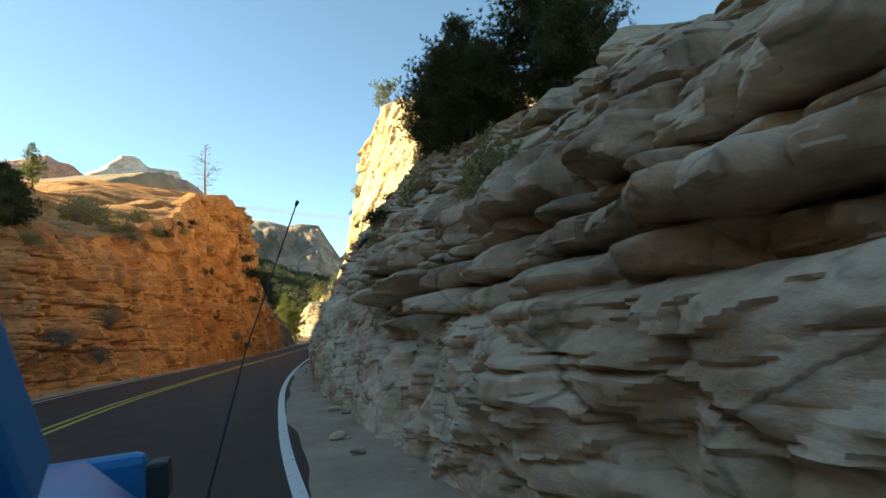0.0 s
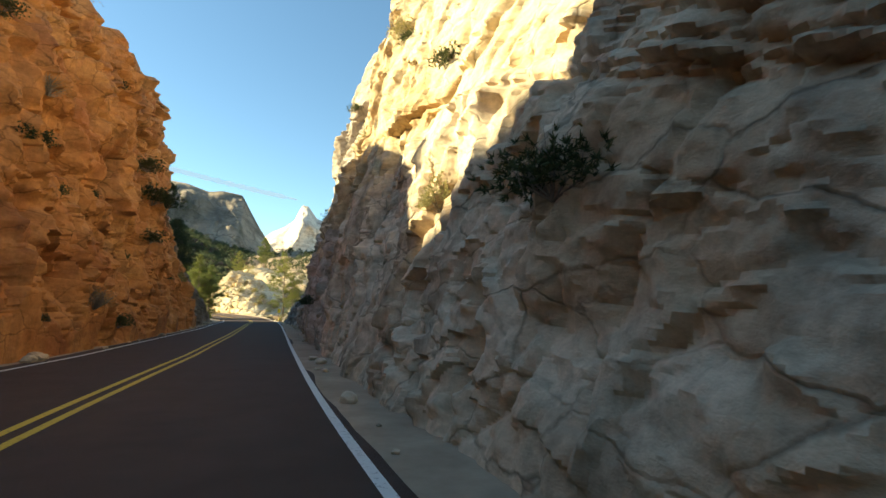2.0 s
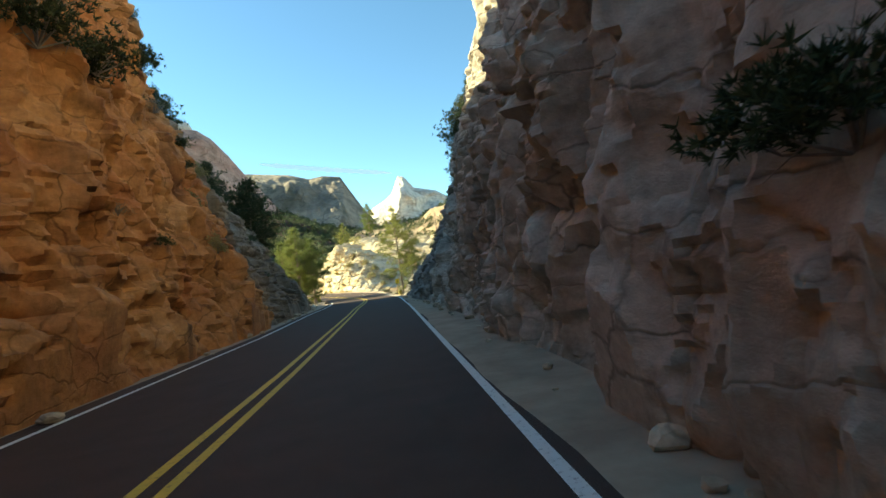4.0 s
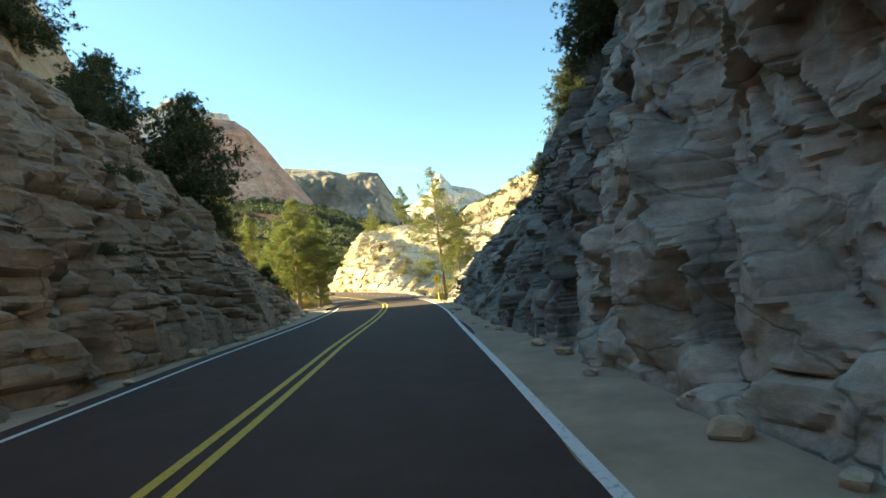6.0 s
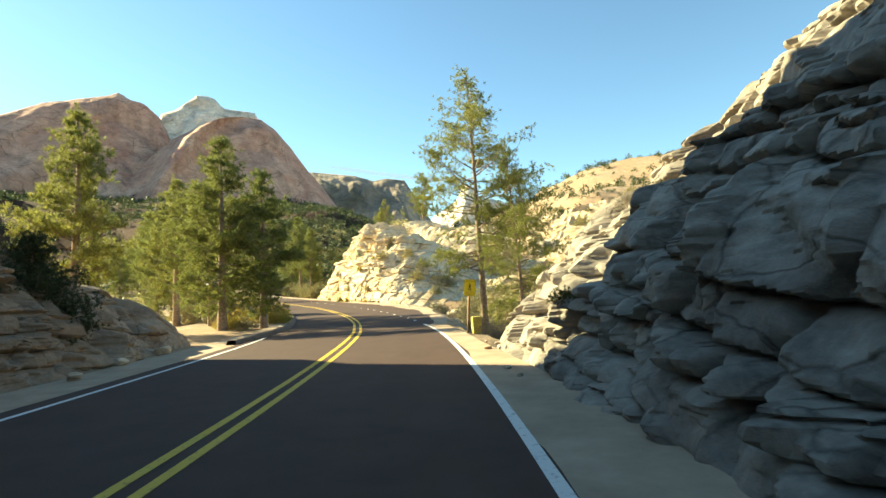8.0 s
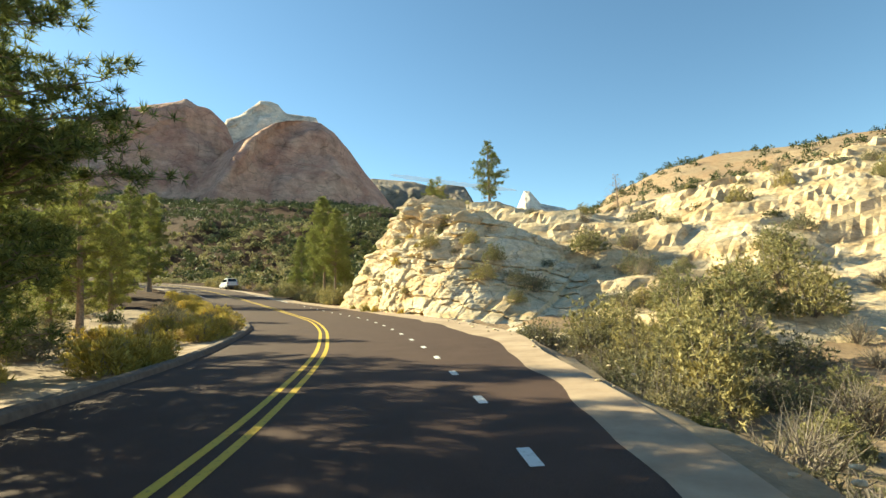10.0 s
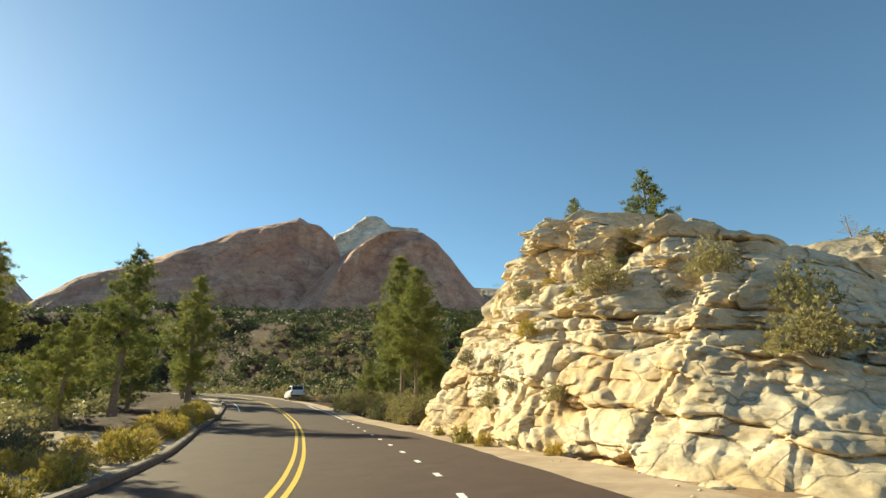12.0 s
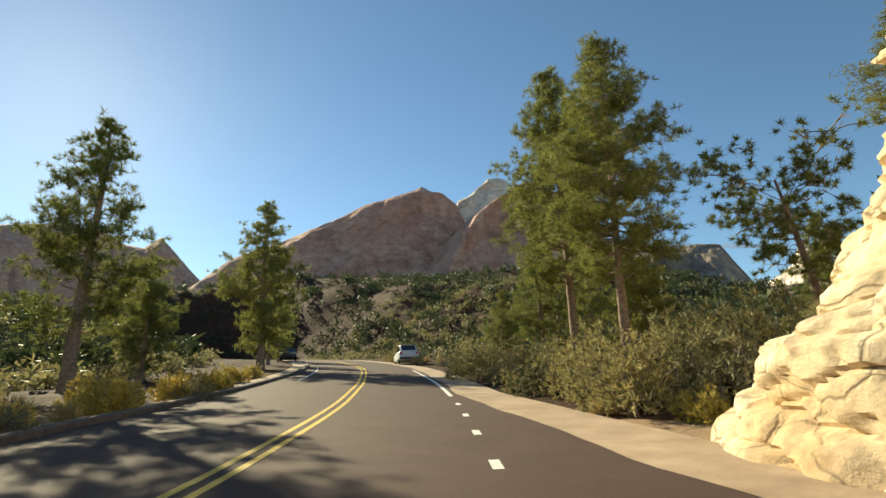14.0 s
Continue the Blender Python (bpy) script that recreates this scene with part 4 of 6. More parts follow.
def make_pine(name, seed, h, crown0, radius, limbs, bare=0.3, needles=13, nl=0.27, nw=0.027, mat=None, lean=0.02, flat_top=False, label="", category="tree", thick=0.02, clump=0.13, tufts=4):
    rng = np.random.RandomState(seed)
    root = new(name)
    ang = rng.uniform(0, 6.28)
    trunk = []
    for k in range(11):
        t = k / 10
        wob = 0.012 * h * math.sin(t * 5 + seed) * t
        trunk.append(((math.cos(ang) * (lean * h * t * t) + wob, math.sin(ang) * lean * h * t * t + 0.6 * wob, h * 0.98 * t - 0.25 * (k == 0)), max(0.012, thick * h * (1.15 - t) ** 0.9 * (1.35 if k == 0 else 1))))
    paths, centres, outs = [trunk], [], []
    for i in range(limbs):
        t = crown0 + (1 - crown0) * ((i + rng.uniform(0, 1)) / limbs) ** 0.9
        p0 = Vector(trunk[min(10, int(t * 10))][0]).lerp(Vector(trunk[min(10, int(t * 10) + 1)][0]), t * 10 % 1)
        s = (t - crown0) / (1 - crown0)
        prof = (math.sin(min(1, s * 1.25 + 0.28) * math.pi * 0.62) if not flat_top else 0.35 + 0.75 * s) * (1 - max(0, s - 0.45) / 0.62 * (0.25 if flat_top else 1.0))
        L = max(0.25, radius * prof * rng.uniform(0.55, 1.15))
        a = rng.uniform(0, 6.28)
        tilt = rng.uniform(-0.25, 0.25) + 0.35 * s
        path, r = [], 0.010 * h * (0.3 + 0.7 * (1 - s)) * 0.42
        for k in range(5):
            u = k / 4
            path.append((p0 + Vector((math.cos(a) * L * u, math.sin(a) * L * u, L * (tilt * u + 0.18 * u * u * (1 if rng.rand() > 0.2 else -1)))) + Vector(rng.normal(0, 0.03 * L * u, 3)), max(0.006, r * (1 - 0.85 * u))))
        paths.append(path)
        n = max(2, int(L / 0.2))
        for k in range(n):
            u = bare + (1 - bare) * ((k + rng.uniform(0.2, 1)) / n) ** 0.8
            q = path[min(3, int(u * 4))][0].lerp(path[min(4, int(u * 4) + 1)][0], min(1, u * 4 - int(u * 4)))
            off = Vector(rng.normal(0, 0.06 + 0.14 * L * (1 - abs(u - 0.6)) * 0.7, 3) * np.array([1, 1, 0.55]))
            paths.append([(q, 0.012), (q + off * 0.6 + Vector((0, 0, 0.02)), 0.008), (q + off, 0.004)])
            wide = clump * rng.uniform(0.6, 1.25)
            for j in range(tufts):
                centres.append(np.array(q + off) + rng.normal(0, 1, 3) * wide * np.array([1, 1, 0.6]))
                outs.append(np.array([math.cos(a) * 0.45, math.sin(a) * 0.45, 0.4]))
    V, F = tube_mesh(paths[:1], 9)
    part("trunk", mesh_from("trunk", V, F, BARK), parent=root)
    V, F = tube_mesh(paths[1:], 4)
    part("branchwork", mesh_from("branchwork", V, F, BARK), parent=root)
    if mat:
        v, f = leaf_tris(centres, outs, rng, needles, nl, nw)
        part("crown", mesh_from("crown", v, f, mat, False), parent=root)
    return tagged(root, label, category)


def make_shrub(name, seed, r, h, clumps, leaves, ll, lw, mat, label, category="shrub", twigs=14, wood=None, up=0.25):
    rng = np.random.RandomState(seed)
    root = new(name)
    paths, centres, outs = [], [], []
    lobes = rng.normal(0, 0.5, (5, 3)) * [r, r, 0.25 * h]
    for k in range(twigs):
        a, el = rng.uniform(0, 6.28), rng.uniform(0.35, 1.35)
        tip = Vector((math.cos(a) * math.cos(el) * r * 0.9, math.sin(a) * math.cos(el) * r * 0.9, math.sin(el) * h * 0.9))
        mid = tip * 0.5 + Vector(rng.normal(0, 0.1 * r, 3))
        paths.append([((0, 0, -0.1), 0.018 * r + 0.004), (mid, 0.012 * r + 0.003), (tip, 0.003)])
        for q in range(2):
            paths.append([(mid, 0.008 * r + 0.002), (mid + Vector(rng.normal(0, 0.3 * r, 3)) + Vector((0, 0, 0.25 * h)), 0.002)])
    for k in range(clumps):
        d = rng.normal(0, 1, 3)
        d[2] = abs(d[2]) * 0.9 + 0.05
        d /= np.linalg.norm(d)
        rad = rng.uniform(0.45, 1.0) ** 0.6 * (0.8 + 0.35 * math.sin(3 * math.atan2(d[1], d[0]) + seed) * 0.6)
        centres.append(np.array([d[0] * r * rad, d[1] * r * rad, 0.06 * h + d[2] * h * rad]) + lobes[k % 5] * 0.35 * np.array([1, 1, 0.4]))
        outs.append(d * 0.9)
    V, F = tube_mesh(paths, 4)
    part("branchwork", mesh_from("branchwork", V, F, wood or DEADWOOD), parent=root)
    if leaves:
        v, f = leaf_tris(centres, outs, rng, leaves, ll, lw, 0.8, up)
        v[:, 2] = np.maximum(v[:, 2], -0.02)
        part("foliage", mesh_from("foliage", v, f, mat, False), parent=root)
    return tagged(root, label, category)


def put(ob, x, y, z, s=1.0, turn=0.0, tall=1.0, group=""):
    """A copy of ob at that place."""
    c = copy_thing(ob, Matrix.Translation((x, y, z)) @ Matrix.Rotation(turn, 4, "Z") @ Matrix.Diagonal((s, s, s * tall, 1)))
    if group:
        tagged(c, "", "", group)
    return c


pine_a = make_pine("pine_tree", 11, 10.0, 0.2, 2.3, 96, needles=16, nl=0.24, mat=NEEDLES, label="tall ponderosa pine with open green crown")
pine_b = make_pine("pine_tree", 12, 10.0, 0.1, 2.4, 130, 0.25, needles=16, nl=0.24, mat=NEEDLES, label="full green pine tree beside the road")
pine_c = make_pine("pine_tree", 13, 12.0, 0.27, 2.7, 88, 0.42, 34, 0.13, 0.009, NEEDLES, 0.02, clump=0.17, tufts=8, label="ponderosa pine with bare lower trunk by the shoulder", thick=0.0115)
pine_e = make_pine("pine_tree", 17, 12.0, 0.3, 2.3, 165, 0.3, 22, 0.24, 0.018, NEEDLES, 0.02, label="tall dense ponderosa pine past the crag", thick=0.013)
pine_d = make_pine("pine_tree", 14, 3.2, 0.5, 1.3, 44, 0.4, 44, 0.11, 0.012, NEEDLES, 0.12, True, "small windswept pine on the clifftop", thick=0.028)
dark_a = make_pine("juniper_tree", 15, 6.0, 0.05, 2.6, 170, 0.12, 15, 0.17, 0.03, DARK_LEAF, 0.05, clump=0.17, tufts=5, label="dark juniper tree rooted in the rocks")
dead_a = make_pine("dead_tree", 16, 4.0, 0.2, 1.1, 60, mat=None, label="leafless grey-red dead tree on rock", thick=0.02)
scrub_a = make_shrub("shrub", 21, 1.0, 1.3, 520, 10, 0.12, 0.032, SCRUB, "olive-green desert shrub with small leaves")
scrub_b = make_shrub("sagebrush", 22, 1.2, 1.1, 520, 9, 0.11, 0.028, SAGE, "low grey-green sagebrush on sandy ground")
gold_a = make_shrub("rabbitbrush", 23, 0.7, 0.75, 200, 11, 0.16, 0.03, GOLD, "golden-yellow flowering rabbitbrush by the road", up=0.6)
twig_a = make_shrub("dry_bush", 24, 1.0, 1.2, 300, 5, 0.06, 0.018, SAGE, "bare grey twiggy desert shrub", twigs=46)
dark_b = make_shrub("shrub", 25, 0.8, 0.8, 380, 10, 0.12, 0.032, DARK_LEAF, "dark green shrub clinging to the rock")
grass_a = make_shrub("grass_clump", 26, 0.35, 0.45, 60, 10, 0.38, 0.016, STRAW, "clump of dry straw-coloured grass", "grass", 4, up=1.2)
PROTO = [pine_a, pine_e, pine_b, pine_c, pine_d, dark_a, dead_a, scrub_a, scrub_b, gold_a, twig_a, dark_b, grass_a]

rnd = random.Random(5)
# pines: x, y, height factor, kind
for ob, x, y, s, tall, z in [
        (pine_c, -3.6, 106.1, 0.98, 1.0, None), (pine_c, -2.3, 104.2, 0.72, 1.0, None),
        (pine_b, -16.6, 111.4, 1.0, 1.02, None), (pine_b, -15.0, 112.8, 0.92, 0.95, None), (pine_b, -19.5, 116.5, 0.9, 1.0, None), (pine_a, -24, 121, 1.05, 1.0, None), (pine_a, -22.5, 109, 1.1, 1.1, None),
        (pine_a, -26.5, 128, 0.8, 1.0, None), (pine_b, -31, 131, 0.85, 1.0, None), (pine_b, -34, 139, 0.75, 1.0, None),
        (pine_e, -24.4, 157.4, 0.8, 1.02, None), (pine_e, -27.0, 161.5, 0.98, 1.0, None), (pine_a, -29.5, 165.0, 0.62, 1.0, None), (pine_b, -25.3, 163, 0.5, 1.0, None), (pine_b, -33.5, 169.5, 0.45, 1.0, None),
        (pine_b, -55.2, 171.7, 1.36, 1.0, None), (pine_a, -45.2, 154.6, 1.22, 1.0, None), (pine_b, -50, 160, 0.7, 1.0, None), (pine_a, -62, 178, 0.8, 1.0, None), (pine_b, -70, 186, 0.8, 1.0, None), (pine_a, -58, 163, 0.75, 1.0, None),
        (pine_a, -40, 147, 0.6, 1.0, None), (pine_b, -47, 151, 0.62, 1.0, None),
        (pine_a, -9.0, 168.7, 0.9, 1.0, None), (pine_b, -13.8, 153.4, 0.34, 1.0, 9.6),
        (pine_c, -15.5, 170.5, 0.72, 0.9, None), (pine_b, -19, 176, 0.7, 1.0, None), (pine_b, -33, 183, 0.8, 1.0, None), (pine_a, -38, 190, 0.9, 1.0, None), (pine_b, -45, 199, 0.9, 1.0, None)]:
    put(ob, x, y, (hill_at(x, y) if z is None else z) - 0.1, s, rnd.uniform(0, 6.28), tall, "pine trees")
for x, y, s, z in [(-18.5, 94.5, 1.05, None), (-20.5, 96.5, 1.2, None), (-23, 88, 1.1, None), (-15.2, 97.5, 0.6, None)]:
    put(dark_a, x, y, hill_at(x, y) - 0.3, s, rnd.uniform(0, 6.28), 1.0, "juniper trees")


def on_face(name, col, row):
    g = ROCKS[name]
    return g[int(col * (g.shape[0] - 1)), int(row * (g.shape[1] - 1))]


def by_y(name, y, row):
    g = ROCKS[name]
    i = int(np.argmin(np.abs(g[:, 0, 1] - y)))
    return g[i, int(row * (g.shape[1] - 1))]


def near_top(name, y, back=0):
    g = ROCKS[name]
    i = int(np.argmin(np.abs(g[:, 0, 1] - y)))
    return g[i, g.shape[1] - 11 + back]


for name, y, back, ob, s in [
        ("rock_wall_right", 41.5, 2, pine_d, 1.0), ("rock_wall_right", 40, 3, pine_a, 0.1), ("rock_wall_right", 8, 1, dark_a, 0.42), ("rock_wall_right", 9.5, 0, dark_a, 0.55), ("rock_wall_right", 12.5, 0, dark_a, 0.6), ("rock_wall_right", 15, 0, dark_a, 0.55), ("rock_wall_right", 11, 0, dark_a, 0.4),
        ("rock_wall_right", 18, 0, dark_a, 0.45), ("rock_wall_right", 21, 1, dark_a, 0.4), ("rock_wall_left", 17, 1, dark_a, 0.5), ("rock_wall_left", 21, 2, dark_a, 0.55), ("rock_wall_left", 23.5, 1, dark_a, 0.4), ("rock_wall_left", 26, 4, dark_a, 0.5), ("rock_wall_left", 19, 4, dark_a, 0.7), ("rock_wall_right", 83, 1, dark_a, 0.75), ("rock_wall_right", 87, 0, dark_a, 0.62), ("rock_wall_right", 89, 2, dark_a, 0.6), ("rock_wall_right", 85, 3, dark_a, 0.8), ("rock_wall_right", 79, 0, dark_a, 0.95), ("rock_wall_right", 77, 2, dark_a, 0.9), ("rock_wall_right", 81, 0, dark_a, 0.75), ("rock_wall_right", 75, 0, dark_a, 0.8),
        ("rock_wall_right", 91, 2, dark_a, 0.34), ("rock_wall_right", 76, 1, dark_a, 0.45), ("rock_wall_left", 44.5, 2, dead_a, 1.25), ("rock_wall_left", 31, 7, dark_a, 0.65), ("rock_wall_left", 34, 8, pine_b, 0.5), ("rock_wall_left", 28, 9, pine_b, 0.6), ("rock_wall_left", 36, 9, dark_a, 0.6),
        ("rock_wall_left", 25, 7, dark_a, 0.7), ("rock_wall_left", 28, 5, dark_a, 0.4), ("rock_wall_left", 38, 8, pine_a, 0.35), ("rock_wall_left", 66, 2, dark_a, 0.35), ("rock_wall_left", 62, 3, dark_a, 0.45), ("rock_wall_left", 84, 4, dark_a, 0.5), ("rock_wall_left", 91, 2, dark_a, 1.1), ("rock_wall_left", 88, 5, dark_a, 1.15), ("rock_wall_left", 95, 3, dark_a, 0.6)]:
    p = near_top(name, y, back)
    put(ob, p[0], p[1], p[2] - 0.15, s, rnd.uniform(0, 6.28), 1.0, "trees on the cliffs")

for name, y0, y1, rows, n, kinds in [("rock_wall_right", 5, 22, (0.55, 0.92), 12, (dark_b, scrub_a)), ("rock_wall_right", 22, 60, (0.15, 0.93), 14, (scrub_a, dark_b, dark_b)), ("rock_wall_right", 60, 97, (0.3, 0.95), 20, (dark_b, twig_a)),
                                     ("rock_wall_left", 14, 38, (0.86, 0.99), 34, (scrub_a, scrub_b, dark_b)), ("rock_wall_left", 34, 62, (0.1, 0.95), 16, (dark_b, twig_a)), ("rock_wall_left", 60, 100, (0.25, 0.96), 22, (dark_b, scrub_a, twig_a))]:
    for k in range(n):
        p = by_y(name, rnd.uniform(y0, y1), rnd.uniform(*rows))
        put(rnd.choice(kinds), p[0], p[1], p[2] - 0.12, rnd.uniform(0.28, 0.75), rnd.uniform(0, 6.28), rnd.uniform(0.8, 1.1), "shrubs on the rock")

# bench above the left-hand wall
for x, y, s, ob in [(-13.5, 28.4, 0.34, pine_b), (-14.4, 29.6, 0.4, pine_b), (-12.8, 28.9, 0.26, pine_a), (-14.1, 25.2, 0.52, dark_a), (-15.0, 26.2, 0.6, dark_a), (-13.6, 24.4, 0.45, dark_a), (-15.9, 27.4, 0.62, dark_a), (-15.0, 26.0, 0.42, pine_b), (-16.6, 27.6, 0.38, pine_b), (-14.6, 22.6, 0.62, dark_a), (-16.4, 21.4, 0.75, dark_a), (-13.4, 20.4, 0.5, dark_a), (-17.5, 24.5, 0.8, dark_a), (-19, 29, 0.5, dark_a),
                    (-11.6, 23.4, 0.8, scrub_a), (-12.0, 25.0, 0.9, scrub_a), (-12.2, 26.6, 0.8, scrub_a), (-12.6, 28.4, 0.9, scrub_b), (-12.0, 30.5, 0.7, scrub_a), (-13.5, 31.5, 1.0, scrub_a), (-14.2, 34.0, 1.0, scrub_b), (-15, 30, 1.1, scrub_a)]:
    top = float(min(np.interp(y, *HL) + 0.6, 99))
    put(ob, x, y, max(ground_at(x, y) - 0.1, top if x > -12.5 else -9), s, rnd.uniform(0, 6.28), 1.0, "trees on the cliffs" if ob in (pine_b, dark_a) else "shrubs on the rock")

# bank and gully on the right of the bend
for k in range(95):
    while True:
        x, y = rnd.uniform(-8, 14), rnd.uniform(106, 146)
        i, q = road_coords(np.array([x]), np.array([y]))
        if q[0] > 4.9 + W_RIGHT[i[0]] and not (y > 132 and x < -1):
            break
    put(rnd.choice((scrub_a, twig_a, scrub_b, twig_a, scrub_b)), x, y, hill_at(x, y) - 0.12, rnd.uniform(0.5, 1.15), rnd.uniform(0, 6.28), rnd.uniform(0.8, 1.2), "shrubs in the gully")
for x, y, s, ob in [(-4.0, 126, 1.1, scrub_b), (-2.0, 128.5, 1.7, scrub_a), (0.5, 132, 2.0, scrub_a), (3.5, 128, 1.7, scrub_b), (2.0, 121.5, 1.3, twig_a), (4.5, 134, 2.1, scrub_a), (-3.2, 121, 1.0, scrub_b), (-1.6, 117, 1.4, twig_a), (0.4, 124, 1.3, scrub_b), (-3.0, 112.5, 1.2, twig_a), (1.2, 131, 1.6, scrub_a), (-3.9, 117.2, 0.7, dark_b), (-4.2, 114.8, 0.6, dark_b)]:
    put(ob, x, y, hill_at(x, y) - 0.1, s, rnd.uniform(0, 6.28), 1.0, "shrubs in the gully")
for x, y, s, ob in [(-2.8, 133.0, 1.0, scrub_b), (-1.4, 134.5, 1.4, scrub_a), (0.2, 131.4, 1.4, twig_a), (1.6, 135.0, 1.9, scrub_a), (-1.6, 130.4, 1.0, scrub_b), (3.2, 131.6, 1.5, twig_a), (5.2, 136.4, 2.0, scrub_a), (7.2, 133.2, 1.9, scrub_a), (-0.6, 137.4, 1.2, scrub_b), (8.5, 138.5, 2.2, scrub_a),
                    (-3.3, 130.4, 1.7, scrub_b), (-3.0, 132.2, 2.1, scrub_a), (-1.9, 127.0, 1.9, scrub_b), (-2.6, 124.6, 1.5, scrub_b), (-0.6, 126.6, 2.3, scrub_a), (0.9, 128.8, 2.6, scrub_a), (-2.9, 122.7, 1.3, scrub_b), (-1.2, 123.2, 1.9, scrub_a), (-3.4, 128.0, 1.2, twig_a)]:
    put(ob, x, y, hill_at(x, y) - 0.1, s, rnd.uniform(0, 6.28), 1.05, "shrubs in the gully")
for k in range(26):
    x, y = rnd.uniform(-3.4, 4.5), rnd.uniform(104.5, 116)
    i, q = road_coords(np.array([x]), np.array([y]))
    if q[0] > 5.0 + W_RIGHT[i[0]]:
        put(rnd.choice((scrub_a, twig_a, twig_a, scrub_b, dark_b)), x, y, hill_at(x, y) - 0.12, rnd.uniform(0.6, 1.3), rnd.uniform(0, 6.28), rnd.uniform(0.9, 1.3), "shrubs in the gully")
# bushes that hang on the cut faces
for x, y, z, s, ob in [(-11.1, 53.8, 7.3, 1.5, dark_b), (-10.9, 55.6, 7.4, 1.3, dark_b), (-11.6, 59.5, 9.2, 1.0, dark_b), (-11.0, 51.5, 8.6, 1.0, dark_b), (-10.85, 38.0, 5.9, 0.8, dark_b), (-10.9, 40.2, 4.9, 0.5, dark_b), (-10.2, 49.8, 4.6, 0.9, dark_b),
                       (-11.8, 26.3, 2.4, 1.0, twig_a), (-11.6, 22.1, 1.6, 0.9, twig_a), (-11.2, 24.4, 0.9, 0.7, twig_a), (0.95, 5.3, 0.85, 0.32, scrub_a), (0.3, 9.2, 1.9, 0.3, scrub_b), (-1.9, 79.6, 0.95, 0.8, twig_a), (-1.9, 83.2, 1.1, 0.7, twig_a), (-0.9, 77.8, 3.0, 0.8, dark_b)]:
    put(ob, x, y, z, s, rnd.uniform(0, 6.28), 0.95, "shrubs on the rock")
# on the crag and the hill behind
for k in range(26):
    p = on_face("rock_crag", rnd.uniform(0.06, 0.8), rnd.uniform(0.12, 0.98))
    put(rnd.choice((scrub_a, scrub_b, gold_a, grass_a, scrub_b)), p[0], p[1], p[2] - 0.1, rnd.uniform(0.25, 0.6), rnd.uniform(0, 6.28), 1.0, "shrubs on the crag")
for x, y, s, ob in [(-14.6, 146.6, 0.5, gold_a), (-12.5, 143.2, 0.9, scrub_a), (-8.5, 139.5, 1.0, scrub_a), (-6.5, 140.5, 0.9, scrub_b)]:
    g = ROCKS["rock_crag"].reshape(-1, 3)
    p = g[np.argmin(np.hypot(g[:, 0] - x, g[:, 1] - y))]
    put(ob, p[0], p[1], p[2] - 0.1, s, rnd.uniform(0, 6.28), 1.0, "shrubs on the crag")
for x, y, s, ob in [(-8.0, 141.5, 0.9, scrub_a), (-9.6, 142.6, 0.8, scrub_a), (-5.5, 140.2, 1.0, scrub_b), (-6.6, 138.2, 0.7, scrub_a), (-11.6, 146.0, 0.7, scrub_a), (-15.2, 144.2, 0.8, gold_a)]:
    g = ROCKS["rock_crag"].reshape(-1, 3)
    p = g[np.argmin(np.hypot(g[:, 0] - x, g[:, 1] - y))]
    put(ob, p[0], p[1], p[2] - 0.1, s, rnd.uniform(0, 6.28), 1.1, "shrubs on the crag")
for x, y, s in [(-17.65, 144.3, 0.62), (-16.65, 143.2, 0.48), (-14.2, 140.5, 0.4), (-19.6, 147.6, 0.4)]:
    put(gold_a, x, y, ground_at(x, y) + 0.05, s, rnd.uniform(0, 6.28), 1.5, "brush along the kerb")
for k in range(30):
    x, y = rnd.uniform(-6, 26), rnd.uniform(139, 166)
    put(rnd.choice((scrub_b, scrub_b, twig_a, scrub_a)), x, y, hill_at(x, y) - 0.15, rnd.uniform(0.6, 1.4), rnd.uniform(0, 6.28), rnd.uniform(0.9, 1.3), "shrubs on the hillside")
for k in range(75):
    x, y = rnd.uniform(-12, 60), rnd.uniform(140, 215)
    put(rnd.choice((scrub_a, scrub_b, dark_b, scrub_a)), x, y, hill_at(x, y) - 0.15, rnd.uniform(0.7, 1.8), rnd.uniform(0, 6.28), rnd.uniform(0.8, 1.2), "shrubs on the hillside")
put(pine_d, -20.3, 161.2, hill_at(-20.3, 161.2) - 0.1, 1.8, 0.6, 1.0, "pine trees")
put(dead_a, 7.8, 178.7, hill_at(7.8, 178.7) - 0.2, 1.7, 1.0, 1.0, "trees on the cliffs")
put(pine_a, 12, 182, hill_at(12, 182) - 0.2, 0.3, 2.0, 1.0, "pine trees")
# left verge of the bend: golden rabbitbrush and dry grass
for k in range(44):
    s = rnd.uniform(14, 78)
    i = int(np.argmin(np.abs(RS - s)))
    q = W_LEFT[i] - rnd.uniform(0.6, 2.4)
    x, y = LINE[i, 0] + RN[i, 0] * q, LINE[i, 1] + RN[i, 1] * q
    put(rnd.choice((gold_a, gold_a, gold_a, grass_a)), x, y, ground_at(x, y) - 0.05, rnd.uniform(0.7, 1.25), rnd.uniform(0, 6.28), 1.05, "brush along the kerb")
for k in range(46):
    s = rnd.uniform(8, 74)
    i = int(np.argmin(np.abs(RS - s)))
    q = -rnd.uniform(7.9, 11.5)
    x, y = LINE[i, 0] + RN[i, 0] * q, LINE[i, 1] + RN[i, 1] * q
    put(rnd.choice((gold_a, gold_a, grass_a, scrub_b, grass_a)), x, y, ground_at(x, y) - 0.05, rnd.uniform(0.6, 1.15), rnd.uniform(0, 6.28), 1.0, "brush along the kerb")
